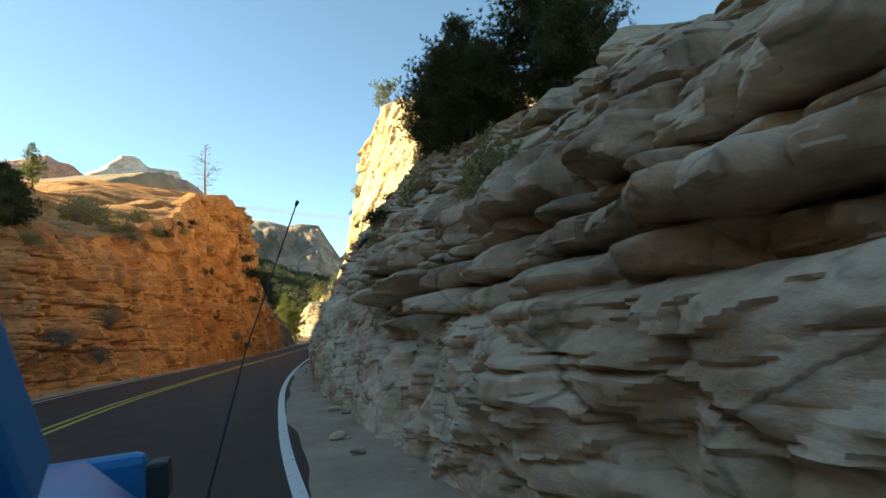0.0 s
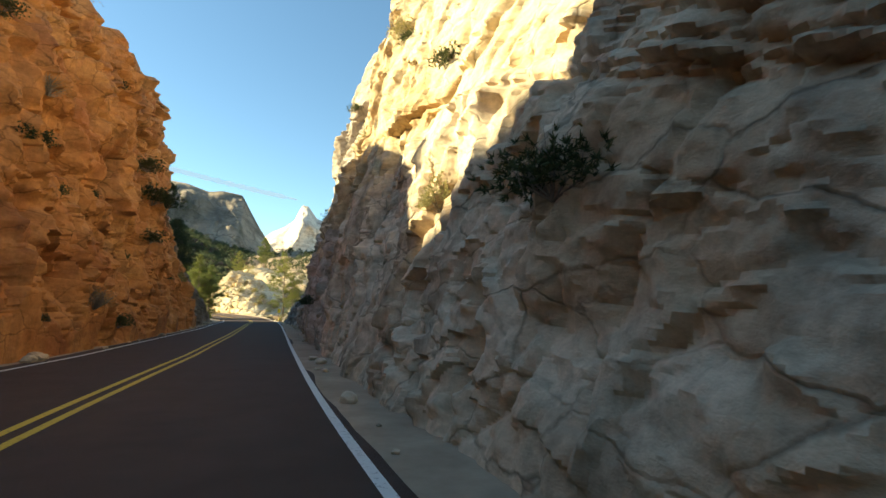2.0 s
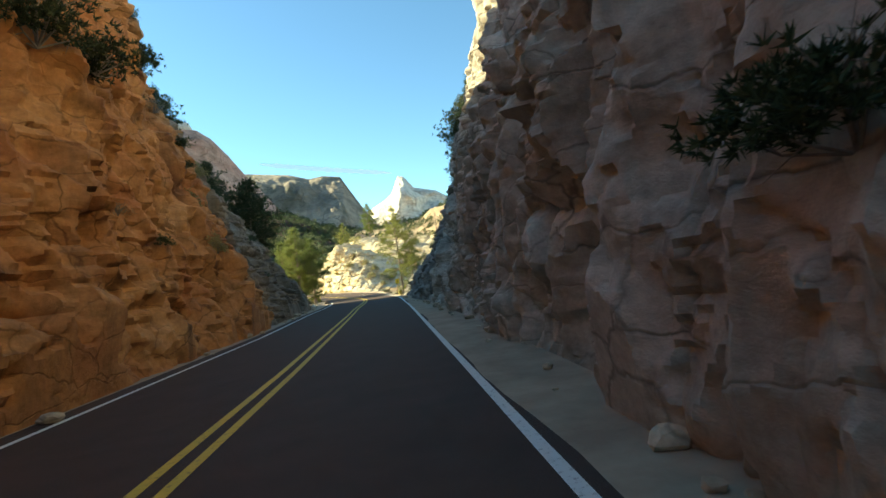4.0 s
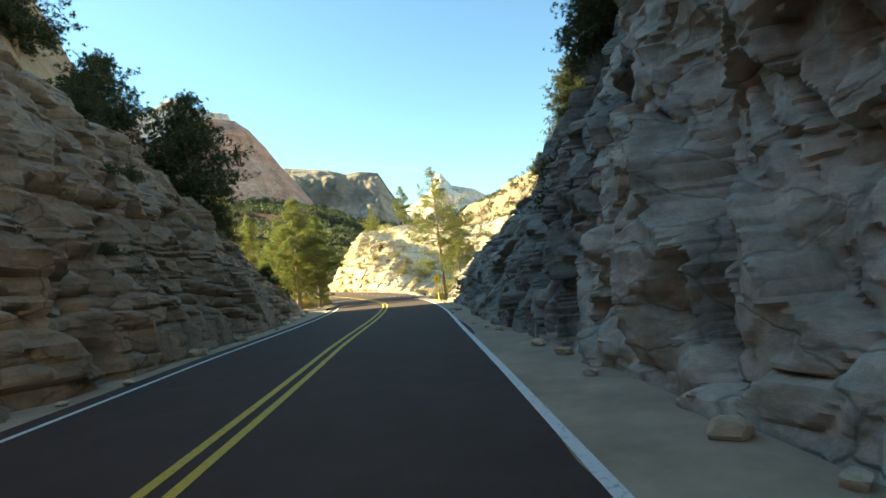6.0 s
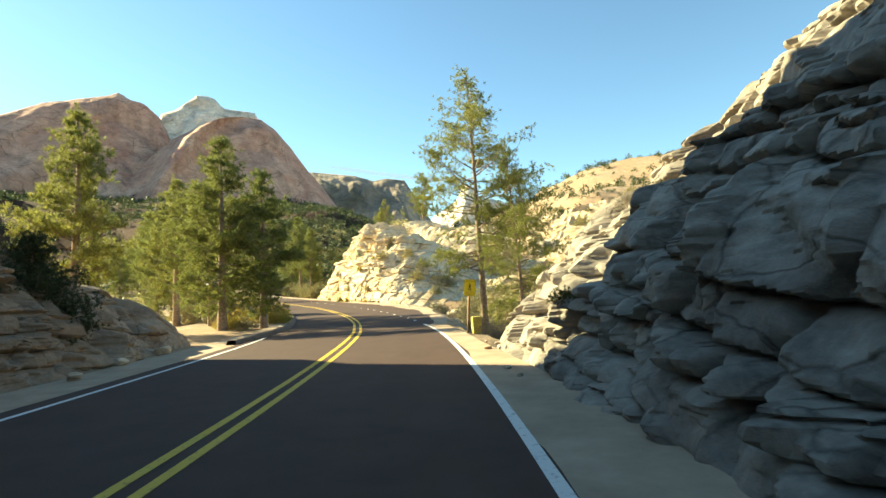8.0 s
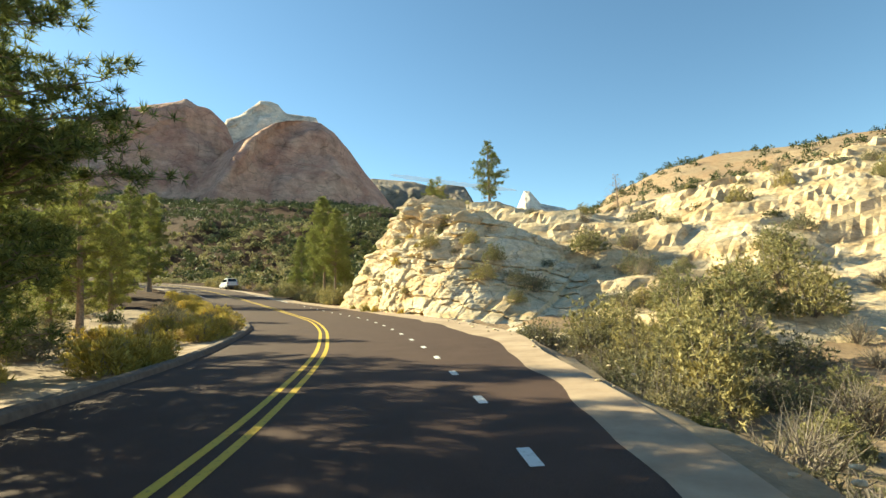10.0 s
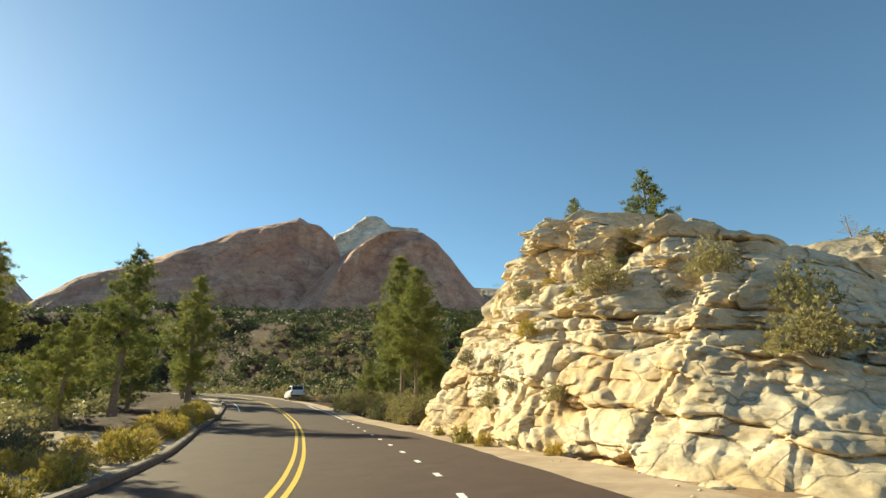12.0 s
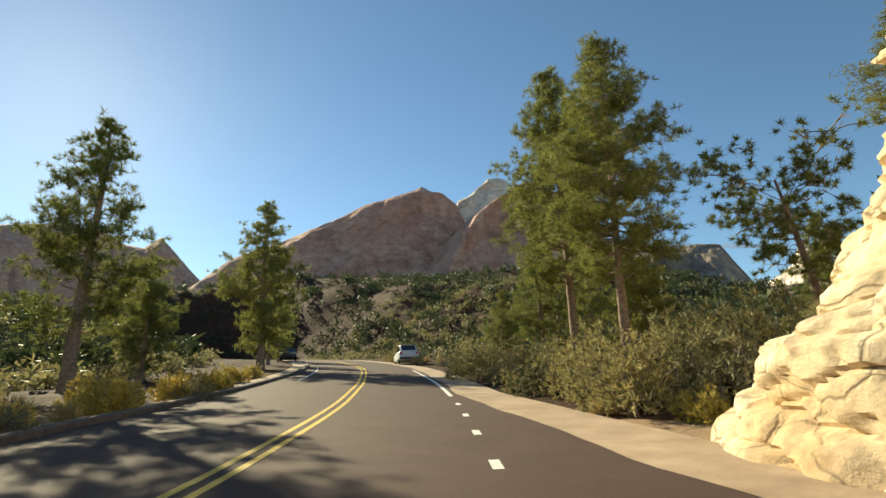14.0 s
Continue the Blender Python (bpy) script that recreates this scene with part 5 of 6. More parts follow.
for x, y, s, ob in [(-23.9, 155.6, 1.2, scrub_a), (-24.9, 157.4, 1.4, scrub_a), (-25.9, 159.0, 1.3, scrub_a), (-23.3, 157.4, 1.5, scrub_a), (-22.3, 156.2, 1.3, scrub_b), (-27.6, 160.8, 1.2, scrub_a), (-29.0, 162.8, 1.3, scrub_a), (-30.6, 165, 1.1, scrub_b),
                    (-21.6, 158.0, 1.8, scrub_a), (-23.5, 160.5, 1.8, scrub_a), (-25.5, 162.5, 1.6, dark_b), (-27.5, 164.5, 1.8, scrub_a), (-22.6, 154.6, 0.8, gold_a), (-24.6, 155.4, 0.6, grass_a)]:
    put(ob, x, y, hill_at(x, y) - 0.1, s, rnd.uniform(0, 6.28), 1.05, "shrubs past the crag")
for k in range(30):
    s = rnd.uniform(58, 110)
    i = int(np.argmin(np.abs(RS - s)))
    q = W_RIGHT[i] + rnd.uniform(1.6, 5.5)
    x, y = LINE[i, 0] + RN[i, 0] * q, LINE[i, 1] + RN[i, 1] * q
    put(rnd.choice((scrub_a, scrub_a, scrub_b, dark_b, grass_a)), x, y, hill_at(x, y) - 0.1, rnd.uniform(0.7, 1.6), rnd.uniform(0, 6.28), 1.0, "shrubs past the crag")
for k in range(26):
    x, y = -2.9 + rnd.gauss(0, 1.0), 104 + rnd.gauss(0, 2.6)
    i, q = road_coords(np.array([x]), np.array([y]))
    if q[0] > 4.9 + W_RIGHT[i[0]]:
        put(rnd.choice((grass_a, grass_a, twig_a)), x, y, ground_at(x, y) - 0.05, rnd.uniform(0.6, 1.1), rnd.uniform(0, 6.28), 1.0, "dry grass by the sign")
for k in range(34):
    x, y = rnd.uniform(-38, -13), rnd.uniform(104, 140)
    i, q = road_coords(np.array([x]), np.array([y]))
    if q[0] < -8.5:
        put(rnd.choice((scrub_a, scrub_b, twig_a, dark_b)), x, y, ground_at(x, y) - 0.1, rnd.uniform(0.6, 1.4), rnd.uniform(0, 6.28), 1.0, "shrubs left of the bend")
for ob in PROTO:
    for o in (*ob.children_recursive, ob):
        bpy.data.objects.remove(o)

# near slopes: brush without number, one piece
rng = np.random.RandomState(78)
a = np.radians(rng.uniform(3, 78, 4200))
r = 44 + 120 * rng.rand(4200) ** 0.9
c = np.c_[-8 - np.sin(a) * r, 106 + np.cos(a) * r]
ji, jq = road_coords(c[:, 0], c[:, 1])
c = c[np.abs(jq) > 12.5]
size = 0.6 + 1.0 * rng.rand(len(c))
base = np.c_[c, [hill_at(x, y) for x, y in c]]
V = []
for k in range(110):
    d = rng.normal(0, 1, (len(base), 3))
    d[:, 2] = np.abs(d[:, 2]) * 1.2
    d /= np.linalg.norm(d, axis=1)[:, None]
    p = base + d * size[:, None] * rng.uniform(0.45, 1, (len(base), 1))
    e = rng.normal(0, 1, (len(base), 3)) * 0.075
    g = rng.normal(0, 1, (len(base), 3)) * 0.16
    V.append(np.stack([p - e, p + e, p + g], 1))
V = np.concatenate(V).reshape(-1, 3)
tagged(new("slope_brush", mesh_from("slope_brush", V, np.arange(len(V)).reshape(-1, 3), SCRUB, False)), "olive brush covering the slopes past the bend", "scrub", "", "stuff")

# far woods and scrub: one piece
rng = np.random.RandomState(77)
centres, outs, size = [], [], []
for k in range(7600):
    a = radians(rng.uniform(-38, 80))
    r = 70 + 455 * rng.rand() ** 1.3
    x, y = -8 - math.sin(a) * r, 106 + math.cos(a) * r
    centres.append((x, y, 0.0))
    size.append((0.7 + 1.5 * rng.rand()) * (1 + r / 260))
c = np.array(centres)
ji, jq = road_coords(c[:, 0], c[:, 1])
azs = np.degrees(np.arctan2(-(c[:, 0] + 8), c[:, 1] - 106))
keep = (np.abs(jq) > 14) & ((azs > 4) | ((np.hypot(c[:, 0] + 8, c[:, 1] - 106) > 110) & (rng.rand(len(c)) < 0.3)))
c, size = c[keep], np.array(size)[keep]
hz = np.array([hill_at(x, y) for x, y in c[:, :2]])
base = np.c_[c[:, :2], hz]
V = []
for k in range(80):
    d = rng.normal(0, 1, (len(base), 3))
    d[:, 2] = np.abs(d[:, 2]) * 1.5
    d /= np.linalg.norm(d, axis=1)[:, None]
    p = base + d * size[:, None] * np.array([0.75, 0.75, 1.0]) * rng.uniform(0.5, 1, (len(base), 1))
    e = rng.normal(0, 1, (len(base), 3)) * size[:, None] * 0.12
    g = rng.normal(0, 1, (len(base), 3)) * size[:, None] * 0.13
    V.append(np.stack([p - e * 0.5, p + e * 0.5, p + g], 1))
V = np.concatenate(V).reshape(-1, 3)
tagged(new("far_scrub", mesh_from("far_scrub", V, np.arange(len(V)).reshape(-1, 3), DARK_LEAF, False)), "distant juniper and pinyon scrub on the slopes", "scrub", "", "stuff")


# ---- loose stones ----
def make_boulder(name, seed, label):
    rng = np.random.RandomState(seed)
    bm = bmesh.new()
    bmesh.ops.create_icosphere(bm, subdivisions=2, radius=1.0)
    planes = rng.normal(0, 1, (12, 3))
    planes /= np.linalg.norm(planes, axis=1)[:, None]
    cut = rng.uniform(0.55, 0.85, 12)
    for w in bm.verts:
        p = np.array(w.co)
        for n, c in zip(planes, cut):
            over = p @ n - c
            if over > 0:
                p = p - n * over
        w.co = Vector(p * np.array([1.0, 0.8, 0.55]))
    return tagged(part(name, bm, ROCK_GREY if seed < 54 else ROCK_CREAM), label, "rock")


stones = [make_boulder("boulder", 50, "angular grey sandstone block fallen from the cut"), make_boulder("boulder", 51, "small grey rock at the wall foot"), make_boulder("boulder", 55, "flat cream sandstone slab by the road")]
rnd = random.Random(9)
for k in range(70):
    i = rnd.randrange(len(foot_r))
    if foot_r[i, 1] < 2:
        continue
    d = rnd.uniform(-0.42, 0.0)
    s = rnd.choice((0.05, 0.07, 0.1, 0.13, 0.2))
    put(stones[k % 2], foot_r[i, 0] + nr[i, 0] * d, foot_r[i, 1] + nr[i, 1] * d, s * 0.25, s, rnd.uniform(0, 6.28), rnd.uniform(0.7, 1.1), "stones along the wall")
for k in range(40):
    i = rnd.randrange(len(foot_l))
    if foot_l[i, 1] < 18:
        continue
    d = rnd.uniform(-0.5, 0.0)
    s = rnd.choice((0.06, 0.1, 0.14, 0.22, 0.3))
    put(stones[k % 2], foot_l[i, 0] + nl[i, 0] * d, foot_l[i, 1] + nl[i, 1] * d, s * 0.25, s, rnd.uniform(0, 6.28), rnd.uniform(0.7, 1.1), "stones along the wall")
for x, y, s in [(-6.6, 133.4, 1.5), (-5.0, 132.6, 1.3), (-4.0, 133.2, 1.1), (-9.3, 134.9, 0.5), (-11.2, 136.8, 0.4), (-10.2, 135.6, 0.35), (-14.2, 140.6, 0.3), (-2.2, 110.5, 0.5), (-0.8, 107.6, 0.8), (0.2, 105.2, 0.9), (0.8, 109.2, 0.7), (1.6, 112.4, 0.8), (-0.4, 113.4, 0.6), (2.6, 117, 0.9), (3.4, 108, 1.1)]:
    put(stones[2], x, y, hill_at(x, y) - 0.06 * s, s, rnd.uniform(0, 6.28), rnd.uniform(0.6, 0.9), "pale slabs")
for k in range(60):
    s0 = rnd.uniform(2, 48)
    i = int(np.argmin(np.abs(RS - s0)))
    q = W_RIGHT[i] + rnd.uniform(0.5, 1.5)
    s = rnd.choice((0.04, 0.05, 0.07, 0.1))
    p = road_at(np.array([s0]), np.array([q]))[0]
    put(stones[2], p[0], p[1], p[2] + 0.2 * s, s, rnd.uniform(0, 6.28), 0.8, "stones on the shoulder")
for ob in stones:
    bpy.data.objects.remove(ob)


# ---- caution sign ----
def box(bm, x0, x1, y0, y1, z0, z1):
    m = Matrix.Translation(((x0 + x1) / 2, (y0 + y1) / 2, (z0 + z1) / 2)) @ Matrix.Diagonal((x1 - x0, y1 - y0, z1 - z0, 1))
    return bmesh.ops.create_cube(bm, size=1.0, matrix=m)["verts"]


def boxes(*sides, bevel=0.0, segments=2):
    bm = bmesh.new()
    for b in sides:
        box(bm, *b)
    if bevel:
        bmesh.ops.bevel(bm, geom=bm.edges[:], offset=bevel, segments=segments, affect="EDGES", profile=0.5)
    return bm


def flat_mat(name, colour, rough=0.5, metal=0.0, spec=0.5):
    m, n, l, b = base_mat(name, rough)
    p = place(n, l, world_space=False)
    f = tex(n, l, p, 14.0, 5.0, 0.6)
    lo = tuple(c * 0.86 for c in colour)
    l.new(ramp(n, l, f, [(0.3, lo), (0.6, colour)]), b.inputs["Base Color"])
    b.inputs["Metallic"].default_value, b.inputs["Specular IOR Level"].default_value = metal, spec
    return m


SIGN_YELLOW = flat_mat("sign_yellow", (0.85, 0.62, 0.02), 0.45)
SIGN_BLACK = flat_mat("sign_black", (0.035, 0.03, 0.02), 0.6)
SIGN_FADED = flat_mat("sign_faded_lettering", (0.34, 0.20, 0.02), 0.6)
POST_WOOD = plain_mat("weathered_post_wood", (0.20, 0.115, 0.065), (0.36, 0.23, 0.14), 6.0, 0.85, 0.5, 0.01, False)
STEEL = flat_mat("galvanised_steel", (0.5, 0.5, 0.5), 0.35, 0.9)


def lettering(name, words, size, x, z, parent, mat, y=-0.012, spacing=1.0):
    cu = bpy.data.curves.new(name, "FONT")
    cu.body, cu.size, cu.align_x, cu.align_y, cu.extrude = words, size, "CENTER", "CENTER", 0.0006
    cu.space_character = spacing
    tmp = new(name, cu)
    me = bpy.data.meshes.new_from_object(tmp.evaluated_get(bpy.context.evaluated_depsgraph_get()))
    bpy.data.objects.remove(tmp)
    me.materials.clear()
    me.materials.append(mat)
    ob = part(name, me, parent=parent)
    ob.matrix_local = pose(x, y, z, 90, 0, 0)
    return ob


SX, SY = -4.36, 103.95
sign = tagged(new("caution_sign"), "yellow pedestrian caution sign on a wooden post", "road sign")
sign.matrix_world = pose(SX, SY, ground_at(SX, SY) + 0.1, 0, 5.5, 18)
part("post", boxes((-0.034, 0.034, -0.045, 0.045, -0.5, 1.80), bevel=0.006), POST_WOOD, sign)
panel = part("panel", boxes((-0.225, 0.225, -0.055, -0.047, 1.20, 1.81), bevel=0.003), SIGN_YELLOW, sign)
part("border", boxes((-0.205, 0.205, -0.0575, -0.0555, 1.792, 1.80), (-0.205, 0.205, -0.0575, -0.0555, 1.21, 1.218), (-0.213, -0.205, -0.0575, -0.0555, 1.21, 1.80), (0.205, 0.213, -0.0575, -0.0555, 1.21, 1.80)), SIGN_BLACK, panel)
lettering("lettering", "CAUTION", 0.088, 0, 1.735, panel, SIGN_BLACK, -0.0565, 1.12)
lettering("lettering", "WATCH FOR", 0.058, 0, 1.335, panel, SIGN_FADED, -0.0565)
lettering("lettering", "PEDESTRIANS", 0.058, 0, 1.262, panel, SIGN_FADED, -0.0565)
# pictogram as plain bars
bm = bmesh.new()
for x, z, w, h, a in [(0.004, 1.572, 0.046, 0.12, 4), (-0.012, 1.652, 0.034, 0.036, 0), (0.026, 1.59, 0.022, 0.075, 8), (-0.024, 1.478, 0.026, 0.115, 22), (0.03, 1.472, 0.026, 0.115, -20), (-0.03, 1.575, 0.016, 0.08, 32), (-0.058, 1.535, 0.014, 0.04, 70)]:
    bmesh.ops.create_cube(bm, size=1.0, matrix=pose(x, -0.0565, z, 0, a, 0) @ Matrix.Diagonal((w, 0.0015, h, 1)))
part("pictogram", bm, SIGN_BLACK, panel)
part("crossing_bar", boxes((-0.10, 0.11, -0.0575, -0.0555, 1.455, 1.463)), SIGN_BLACK, panel)
part("crossing_bar", boxes((-0.07, 0.08, -0.0575, -0.0555, 1.398, 1.406)), SIGN_BLACK, panel)
for z in (1.28, 1.72):
    bm = bmesh.new()
    bmesh.ops.create_cone(bm, cap_ends=True, segments=10, radius1=0.011, radius2=0.009, depth=0.008, matrix=pose(0, -0.060, z, 90, 0, 0))
    part("bolt", bm, STEEL, panel)


# yellow-painted culvert end at the brink of the gully
CULVERT_YELLOW = plain_mat("worn_yellow_concrete_paint", (0.42, 0.33, 0.08), (0.74, 0.60, 0.16), 7.0, 0.85, 0.5, 0.02, False)
bm = boxes((-0.17, 0.17, -0.13, 0.13, -0.45, 0.36), bevel=0.045, segments=3)
for w in bm.verts:
    w.co += Vector((fbm(np.array([w.co.x * 5 + 3]), np.array([w.co.z * 5]), 611, 3)[0] * 0.02, fbm(np.array([w.co.y * 5]), np.array([w.co.z * 5 + 8]), 612, 3)[0] * 0.02, 0))
block = part("culvert_block", bm, CULVERT_YELLOW)
block.matrix_world = pose(-4.02, 104.62, 0.0, 0, 0, 14)
tagged(block, "worn yellow-painted concrete culvert block behind the sign post", "culvert")


# ---- vehicles ----
def paint(name, colour):
    m, n, l, b = base_mat(name, 0.4)
    l.new(mixc(n, l, ramp(n, l, tex(n, l, place(n, l, world_space=False), 3.0, 4.0), [(0.4, grey(0)), (0.7, grey(0.25))]), colour, tuple(c * 0.8 for c in colour)), b.inputs["Base Color"])
    b.inputs["Specular IOR Level"].default_value = 0.3
    b.inputs["Coat Weight"].default_value, b.inputs["Coat Roughness"].default_value = 0.03, 0.12
    return m


RUBBER = flat_mat("black_rubber", (0.03, 0.03, 0.03), 0.8, 0, 0.2)
TRIM = flat_mat("black_plastic_trim", (0.045, 0.045, 0.05), 0.6, 0, 0.3)
CHROME = flat_mat("bright_alloy", (0.62, 0.62, 0.64), 0.25, 1.0)
TAIL_RED = flat_mat("red_lamp_plastic", (0.45, 0.02, 0.02), 0.25)
LAMP_CLEAR = flat_mat("clear_lamp_plastic", (0.75, 0.76, 0.78), 0.15)
PLATE = flat_mat("plate_white", (0.7, 0.7, 0.68), 0.5)
GLASS, gn, gl, gb = base_mat("tinted_window_glass", 0.04)
gb.inputs["Base Color"].default_value = (0.02, 0.025, 0.03, 1)
gb.inputs["Specular IOR Level"].default_value = 0.7


def wheel(parent, x, y, r, w):
    hub = new("wheel")
    hub.parent = parent
    hub.location = (x, y, r)
    bm = bmesh.new()
    ring = [(r * 0.62, -w / 2), (r * 0.93, -w / 2), (r, -w * 0.36), (r, w * 0.36), (r * 0.93, w / 2), (r * 0.62, w / 2)]
    n = 28
    vs = [[bm.verts.new((h, rad * math.cos(6.28318 * k / n), rad * math.sin(6.28318 * k / n))) for rad, h in ring] for k in range(n)]
    for k in range(n):
        for j in range(len(ring)):
            bm.faces.new((vs[k][j], vs[k][(j + 1) % len(ring)], vs[(k + 1) % n][(j + 1) % len(ring)], vs[(k + 1) % n][j]))
    bmesh.ops.recalc_face_normals(bm, faces=bm.faces[:])
    part("tyre", bm, RUBBER, hub, smooth=True)
    bm = bmesh.new()
    for k in range(5):
        bmesh.ops.create_cube(bm, size=1.0, matrix=pose(0, 0, 0, 72 * k, 0, 0) @ Matrix.Translation((math.copysign(w * 0.36, x), 0, r * 0.32)) @ Matrix.Diagonal((0.03, r * 0.2, r * 0.62, 1)))
    bmesh.ops.create_cone(bm, cap_ends=True, segments=24, radius1=r * 0.6, radius2=r * 0.6, depth=w * 0.5, matrix=pose(0, 0, 0, 0, 90, 0))
    part("rim", bm, CHROME, hub)
    return hub


def loft(sections):
    """A shell through rings of equal length."""
    bm = bmesh.new()
    rings = [[bm.verts.new(p) for p in s] for s in sections]
    n = len(rings[0])
    for a, b in zip(rings, rings[1:]):
        for k in range(n):
            bm.faces.new((a[k], a[(k + 1) % n], b[(k + 1) % n], b[k]))
    bm.faces.new(rings[0][::-1])
    bm.faces.new(rings[-1])
    bmesh.ops.recalc_face_normals(bm, faces=bm.faces[:])
    return bm


def ring_at(y, half, low, high, r=0.1):
    return [(-half + r, y, low), (half - r, y, low), (half, y, low + r), (half, y, high - r), (half - r, y, high), (-half + r, y, high), (-half, y, high - r), (-half, y, low + r)]


def parked_car(name, colour, x, y, turn, label, tall=1.0):
    """A modern sport-utility car; its front points along +y."""
    car = tagged(new(name), label, "car")
    car.matrix_world = pose(x, y, hill_at(x, y) if name != "car" else hill_at(x, y), 0, 0, turn)
    t = tall
    part("body", loft([ring_at(-2.25, 0.80, 0.42, 0.78 * t), ring_at(-2.18, 0.88, 0.32, 1.02 * t), ring_at(-1.2, 0.92, 0.28, 1.06 * t), ring_at(0.6, 0.92, 0.28, 1.04 * t), ring_at(1.4, 0.91, 0.3, 1.0 * t), ring_at(2.1, 0.86, 0.34, 0.9 * t), ring_at(2.28, 0.74, 0.42, 0.74 * t)]), colour, car, smooth=False)
    cabin = part("cabin", loft([ring_at(-2.1, 0.74, 1.0 * t, 1.1 * t, 0.04), ring_at(-1.75, 0.72, 1.0 * t, 1.62 * t), ring_at(-0.6, 0.72, 1.0 * t, 1.7 * t), ring_at(0.25, 0.70, 1.0 * t, 1.62 * t), ring_at(0.95, 0.72, 1.0 * t, 1.08 * t, 0.03)]), colour, car)
    for sx in (-1, 1):
        for y0, y1 in ((-1.6, -0.85), (-0.78, -0.05), (0.02, 0.4)):
            part("side_window", boxes((sx * 0.725 - 0.012, sx * 0.725 + 0.012, y0, y1, 1.12 * t, 1.52 * t), bevel=0.01), GLASS, cabin)
        wheel(car, sx * 0.80, 1.42, 0.35, 0.22)
        wheel(car, sx * 0.80, -1.36, 0.35, 0.22)
        part("tail_lamp", boxes((sx * 0.72 - 0.1, sx * 0.72 + 0.1, -2.25, -2.17, 0.8 * t, 0.98 * t), bevel=0.02), TAIL_RED, car)
        part("headlight", boxes((sx * 0.62 - 0.14, sx * 0.62 + 0.14, 2.12, 2.27, 0.66 * t, 0.78 * t), bevel=0.02), LAMP_CLEAR, car)
        part("door_mirror", boxes((sx * 0.98 - 0.09, sx * 0.98 + 0.09, 0.55, 0.68, 1.02 * t, 1.16 * t), bevel=0.02), colour, car)
    bm = boxes((-0.62, 0.62, -0.012, 0.012, -0.26, 0.26))
    part("rear_window", bm, GLASS, cabin).matrix_local = pose(0, -1.94, 1.36 * t, -32, 0, 0)
    bm = boxes((-0.62, 0.62, -0.012, 0.012, -0.42, 0.42))
    part("windscreen", bm, GLASS, cabin).matrix_local = pose(0, 0.62, 1.36 * t, 52, 0, 0)
    part("bumper", boxes((-0.84, 0.84, -2.3, -2.1, 0.34, 0.56), bevel=0.05), TRIM, car)
    part("bumper", boxes((-0.82, 0.82, 2.1, 2.32, 0.34, 0.54), bevel=0.05), TRIM, car)
    part("number_plate", boxes((-0.17, 0.17, -2.31, -2.29, 0.6, 0.72)), PLATE, car)
    return car


i = int(np.argmin(np.abs(RS - 94)))
head = math.degrees(math.atan2(RN[i, 1], RN[i, 0]))
parked_car("car", paint("silver_white_paint", (0.62, 0.64, 0.66)), LINE[i, 0] + RN[i, 0] * 1.7, LINE[i, 1] + RN[i, 1] * 1.7, head - 4, "silver-white sport-utility car parked on the shoulder", 1.02)
i = int(np.argmin(np.abs(RS - 112)))
parked_car("car", paint("dark_grey_paint", (0.05, 0.055, 0.06)), LINE[i, 0] + RN[i, 0] * -7.6, LINE[i, 1] + RN[i, 1] * -7.6, head + 180, "dark grey car pulled over beside the road", 0.92)

# ---- blue off-road jeep where the ride begins ----
BLUE = paint("bright_blue_paint", (0.003, 0.21, 0.47))
jeep = tagged(new("off_road_vehicle"), "bright blue open-sided off-road vehicle on the road", "car")
JH = 11.5
side = Vector((math.cos(radians(JH)), math.sin(radians(JH)), 0))
jeep.matrix_world = Matrix.Translation(Vector((0, 0, 0)) - side * 0.92 + Vector((0, 0, -0.06))) @ pose(0, 0, 0, 0, 0, JH)
tub = part("tub", loft([ring_at(-2.3, 0.74, 0.55, 1.05, 0.05), ring_at(-2.2, 0.77, 0.5, 1.1, 0.05), ring_at(0.5, 0.77, 0.5, 1.1, 0.05), ring_at(0.7, 0.75, 0.5, 1.04, 0.05)]), BLUE, jeep)
hood = part("hood", loft([ring_at(0.68, 0.72, 0.70, 1.01, 0.09), ring_at(1.05, 0.715, 0.70, 1.005, 0.10), ring_at(1.3, 0.69, 0.70, 0.99, 0.10), ring_at(1.5, 0.655, 0.70, 0.975, 0.11), ring_at(1.68, 0.60, 0.70, 0.95, 0.11), ring_at(1.80, 0.54, 0.71, 0.925, 0.10), ring_at(1.87, 0.46, 0.72, 0.89, 0.08)]), BLUE, jeep, smooth=True)
hood.data.set_sharp_from_angle(angle=radians(50))
part("hood_bump_stop", boxes((0.38, 0.43, 0.95, 1.01, 1.0, 1.04), bevel=0.008), TRIM, hood)
part("washer_nozzle", boxes((-0.32, -0.28, 0.86, 0.9, 1.0, 1.03), bevel=0.006), TRIM, hood)
part("hood_latch", boxes((0.66, 0.71, 1.5, 1.58, 0.86, 0.95), bevel=0.01), TRIM, hood)
grille = part("grille", boxes((-0.6, 0.6, 1.86, 1.94, 0.55, 0.92), bevel=0.03), BLUE, jeep)
for k in range(7):
    part("grille_slot", boxes((-0.26 + 0.075 * k, -0.22 + 0.075 * k, 1.935, 1.945, 0.62, 0.88)), TRIM, grille)
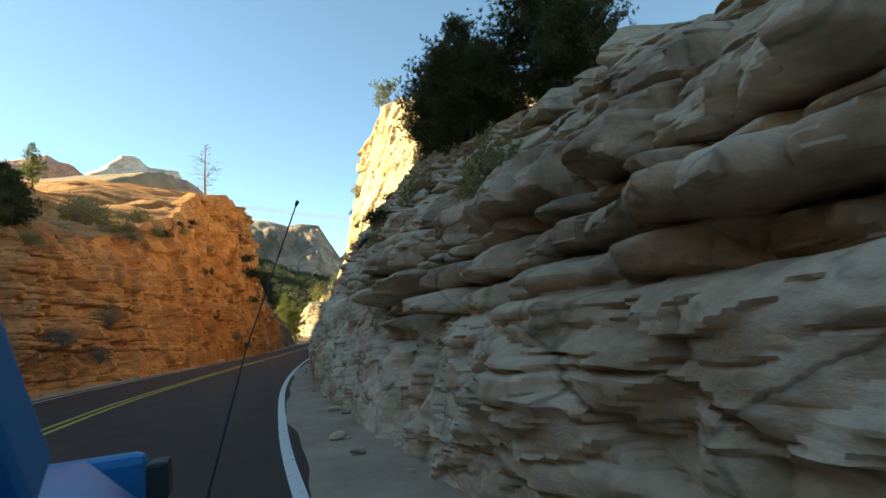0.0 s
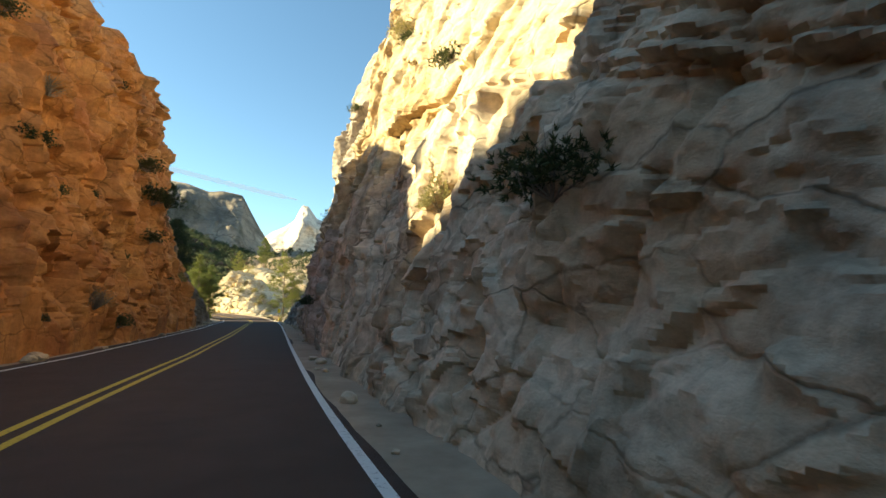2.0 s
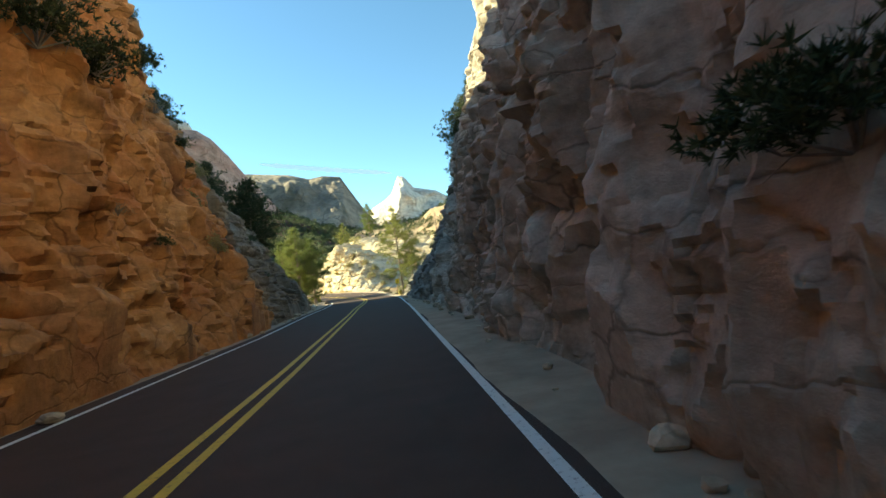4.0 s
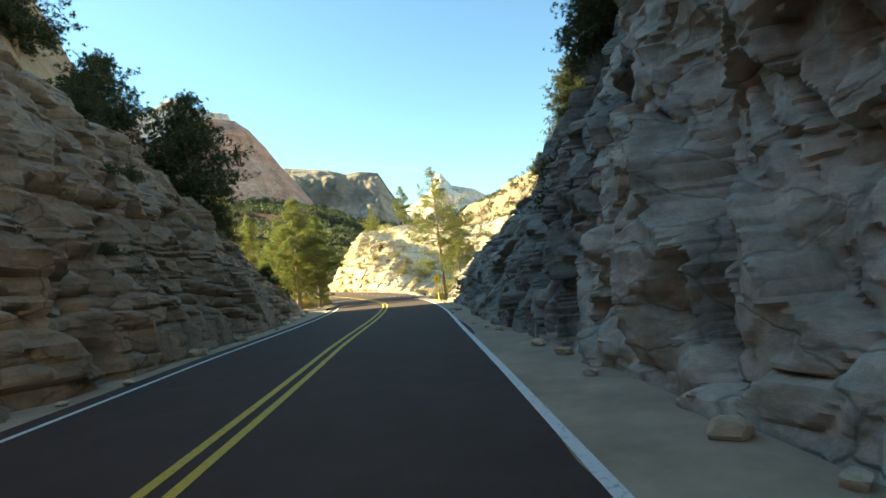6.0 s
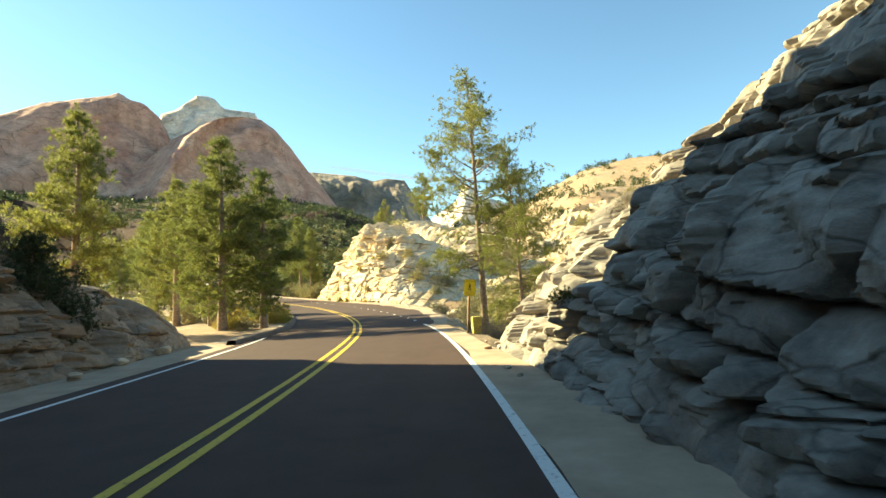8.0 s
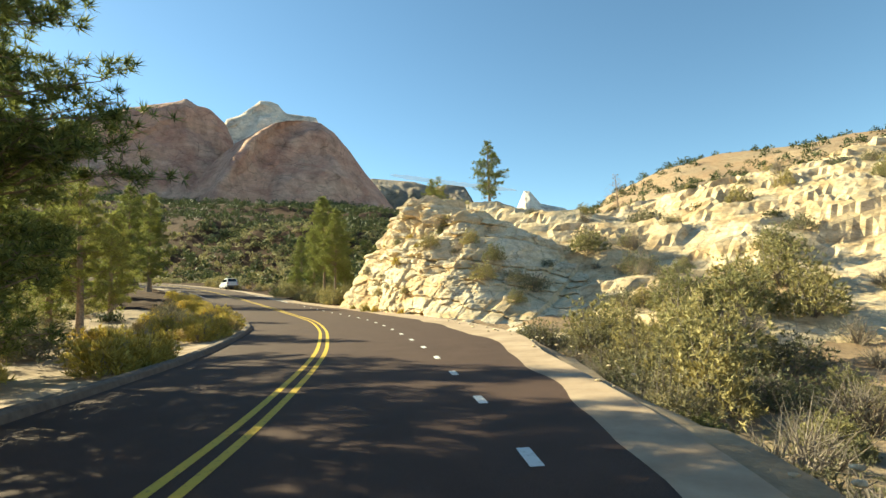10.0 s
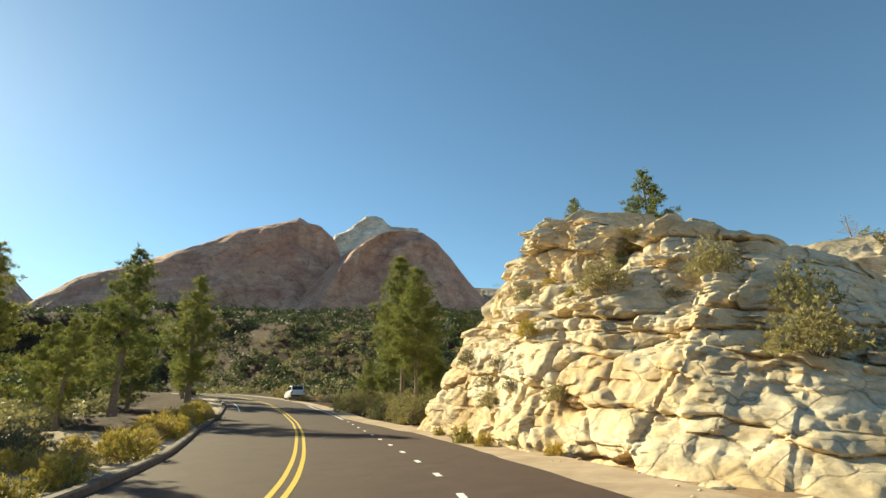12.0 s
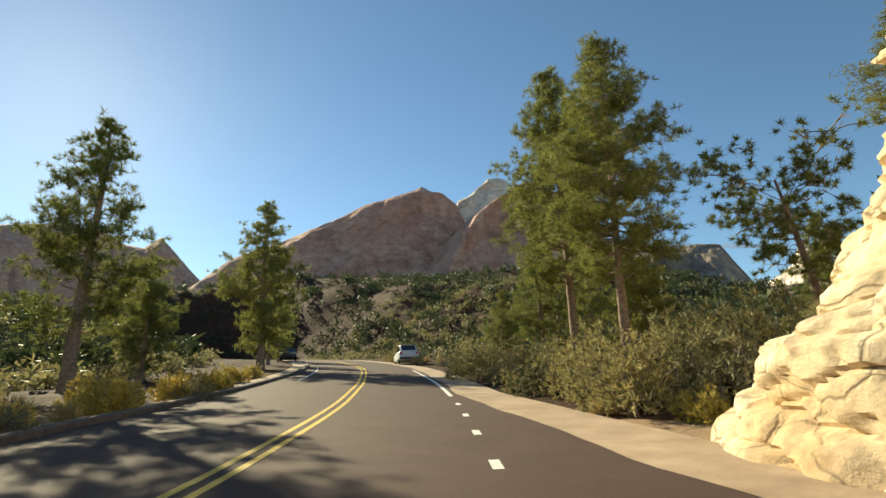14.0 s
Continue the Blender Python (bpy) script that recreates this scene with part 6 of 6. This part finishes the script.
for sx in (-1, 1):
    fl = part("fender_flare", boxes((sx * 0.80 - 0.13, sx * 0.80 + 0.13, 0.95, 1.86, 0.64, 0.71), (sx * 0.80 - 0.13, sx * 0.80 + 0.13, 0.80, 0.97, 0.5, 0.69), bevel=0.03), TRIM, jeep)
    part("fender_flare", boxes((sx * 0.80 - 0.13, sx * 0.80 + 0.13, -2.0, -1.0, 0.64, 0.71), bevel=0.03), TRIM, jeep)
    wheel(jeep, sx * 0.78, 1.40, 0.40, 0.25)
    wheel(jeep, sx * 0.78, -1.50, 0.40, 0.25)
    pil = part("windscreen_pillar", boxes((-0.045, 0.045, -0.05, 0.05, -0.52, 0.5), bevel=0.018), BLUE, jeep)
    pil.matrix_local = pose(sx * 0.63, 0.46, 1.45, 42, 0, 0)
    part("headlight", boxes((sx * 0.45 - 0.09, sx * 0.45 + 0.09, 1.93, 1.97, 0.66, 0.84), bevel=0.03), LAMP_CLEAR, grille)
    part("roll_bar", boxes((sx * 0.64 - 0.03, sx * 0.64 + 0.03, -0.75, -0.69, 1.0, 1.78), bevel=0.02), TRIM, jeep)
    part("seat", boxes((sx * 0.36 - 0.24, sx * 0.36 + 0.24, -0.6, -0.1, 0.8, 0.95), (sx * 0.36 - 0.24, sx * 0.36 + 0.24, -0.75, -0.58, 0.9, 1.5), bevel=0.05), TRIM, jeep)
top = part("windscreen_header", boxes((-0.69, 0.69, 0.08, 0.18, 1.78, 1.86), bevel=0.02), BLUE, jeep)
ws = part("windscreen", boxes((-0.6, 0.6, -0.006, 0.006, -0.48, 0.46)), GLASS, jeep)
ws.matrix_local = pose(0, 0.46, 1.45, 42, 0, 0)
part("soft_top", boxes((-0.70, 0.70, -2.0, 0.075, 1.80, 1.86), bevel=0.03), TRIM, jeep)
part("bumper", boxes((-0.8, 0.8, 2.0, 2.16, 0.5, 0.66), bevel=0.03), TRIM, jeep)
V, F = tube_mesh([[((0.80, 1.325, 0.70), 0.008), ((0.812, 1.335, 0.90), 0.0028), ((0.90, 1.375, 1.20), 0.002), ((1.04, 1.456, 1.57), 0.002), ((1.042, 1.457, 1.575), 0.005), ((1.046, 1.459, 1.585), 0.005)]], 6)
part("antenna", mesh_from("antenna", V, F, TRIM), parent=jeep)
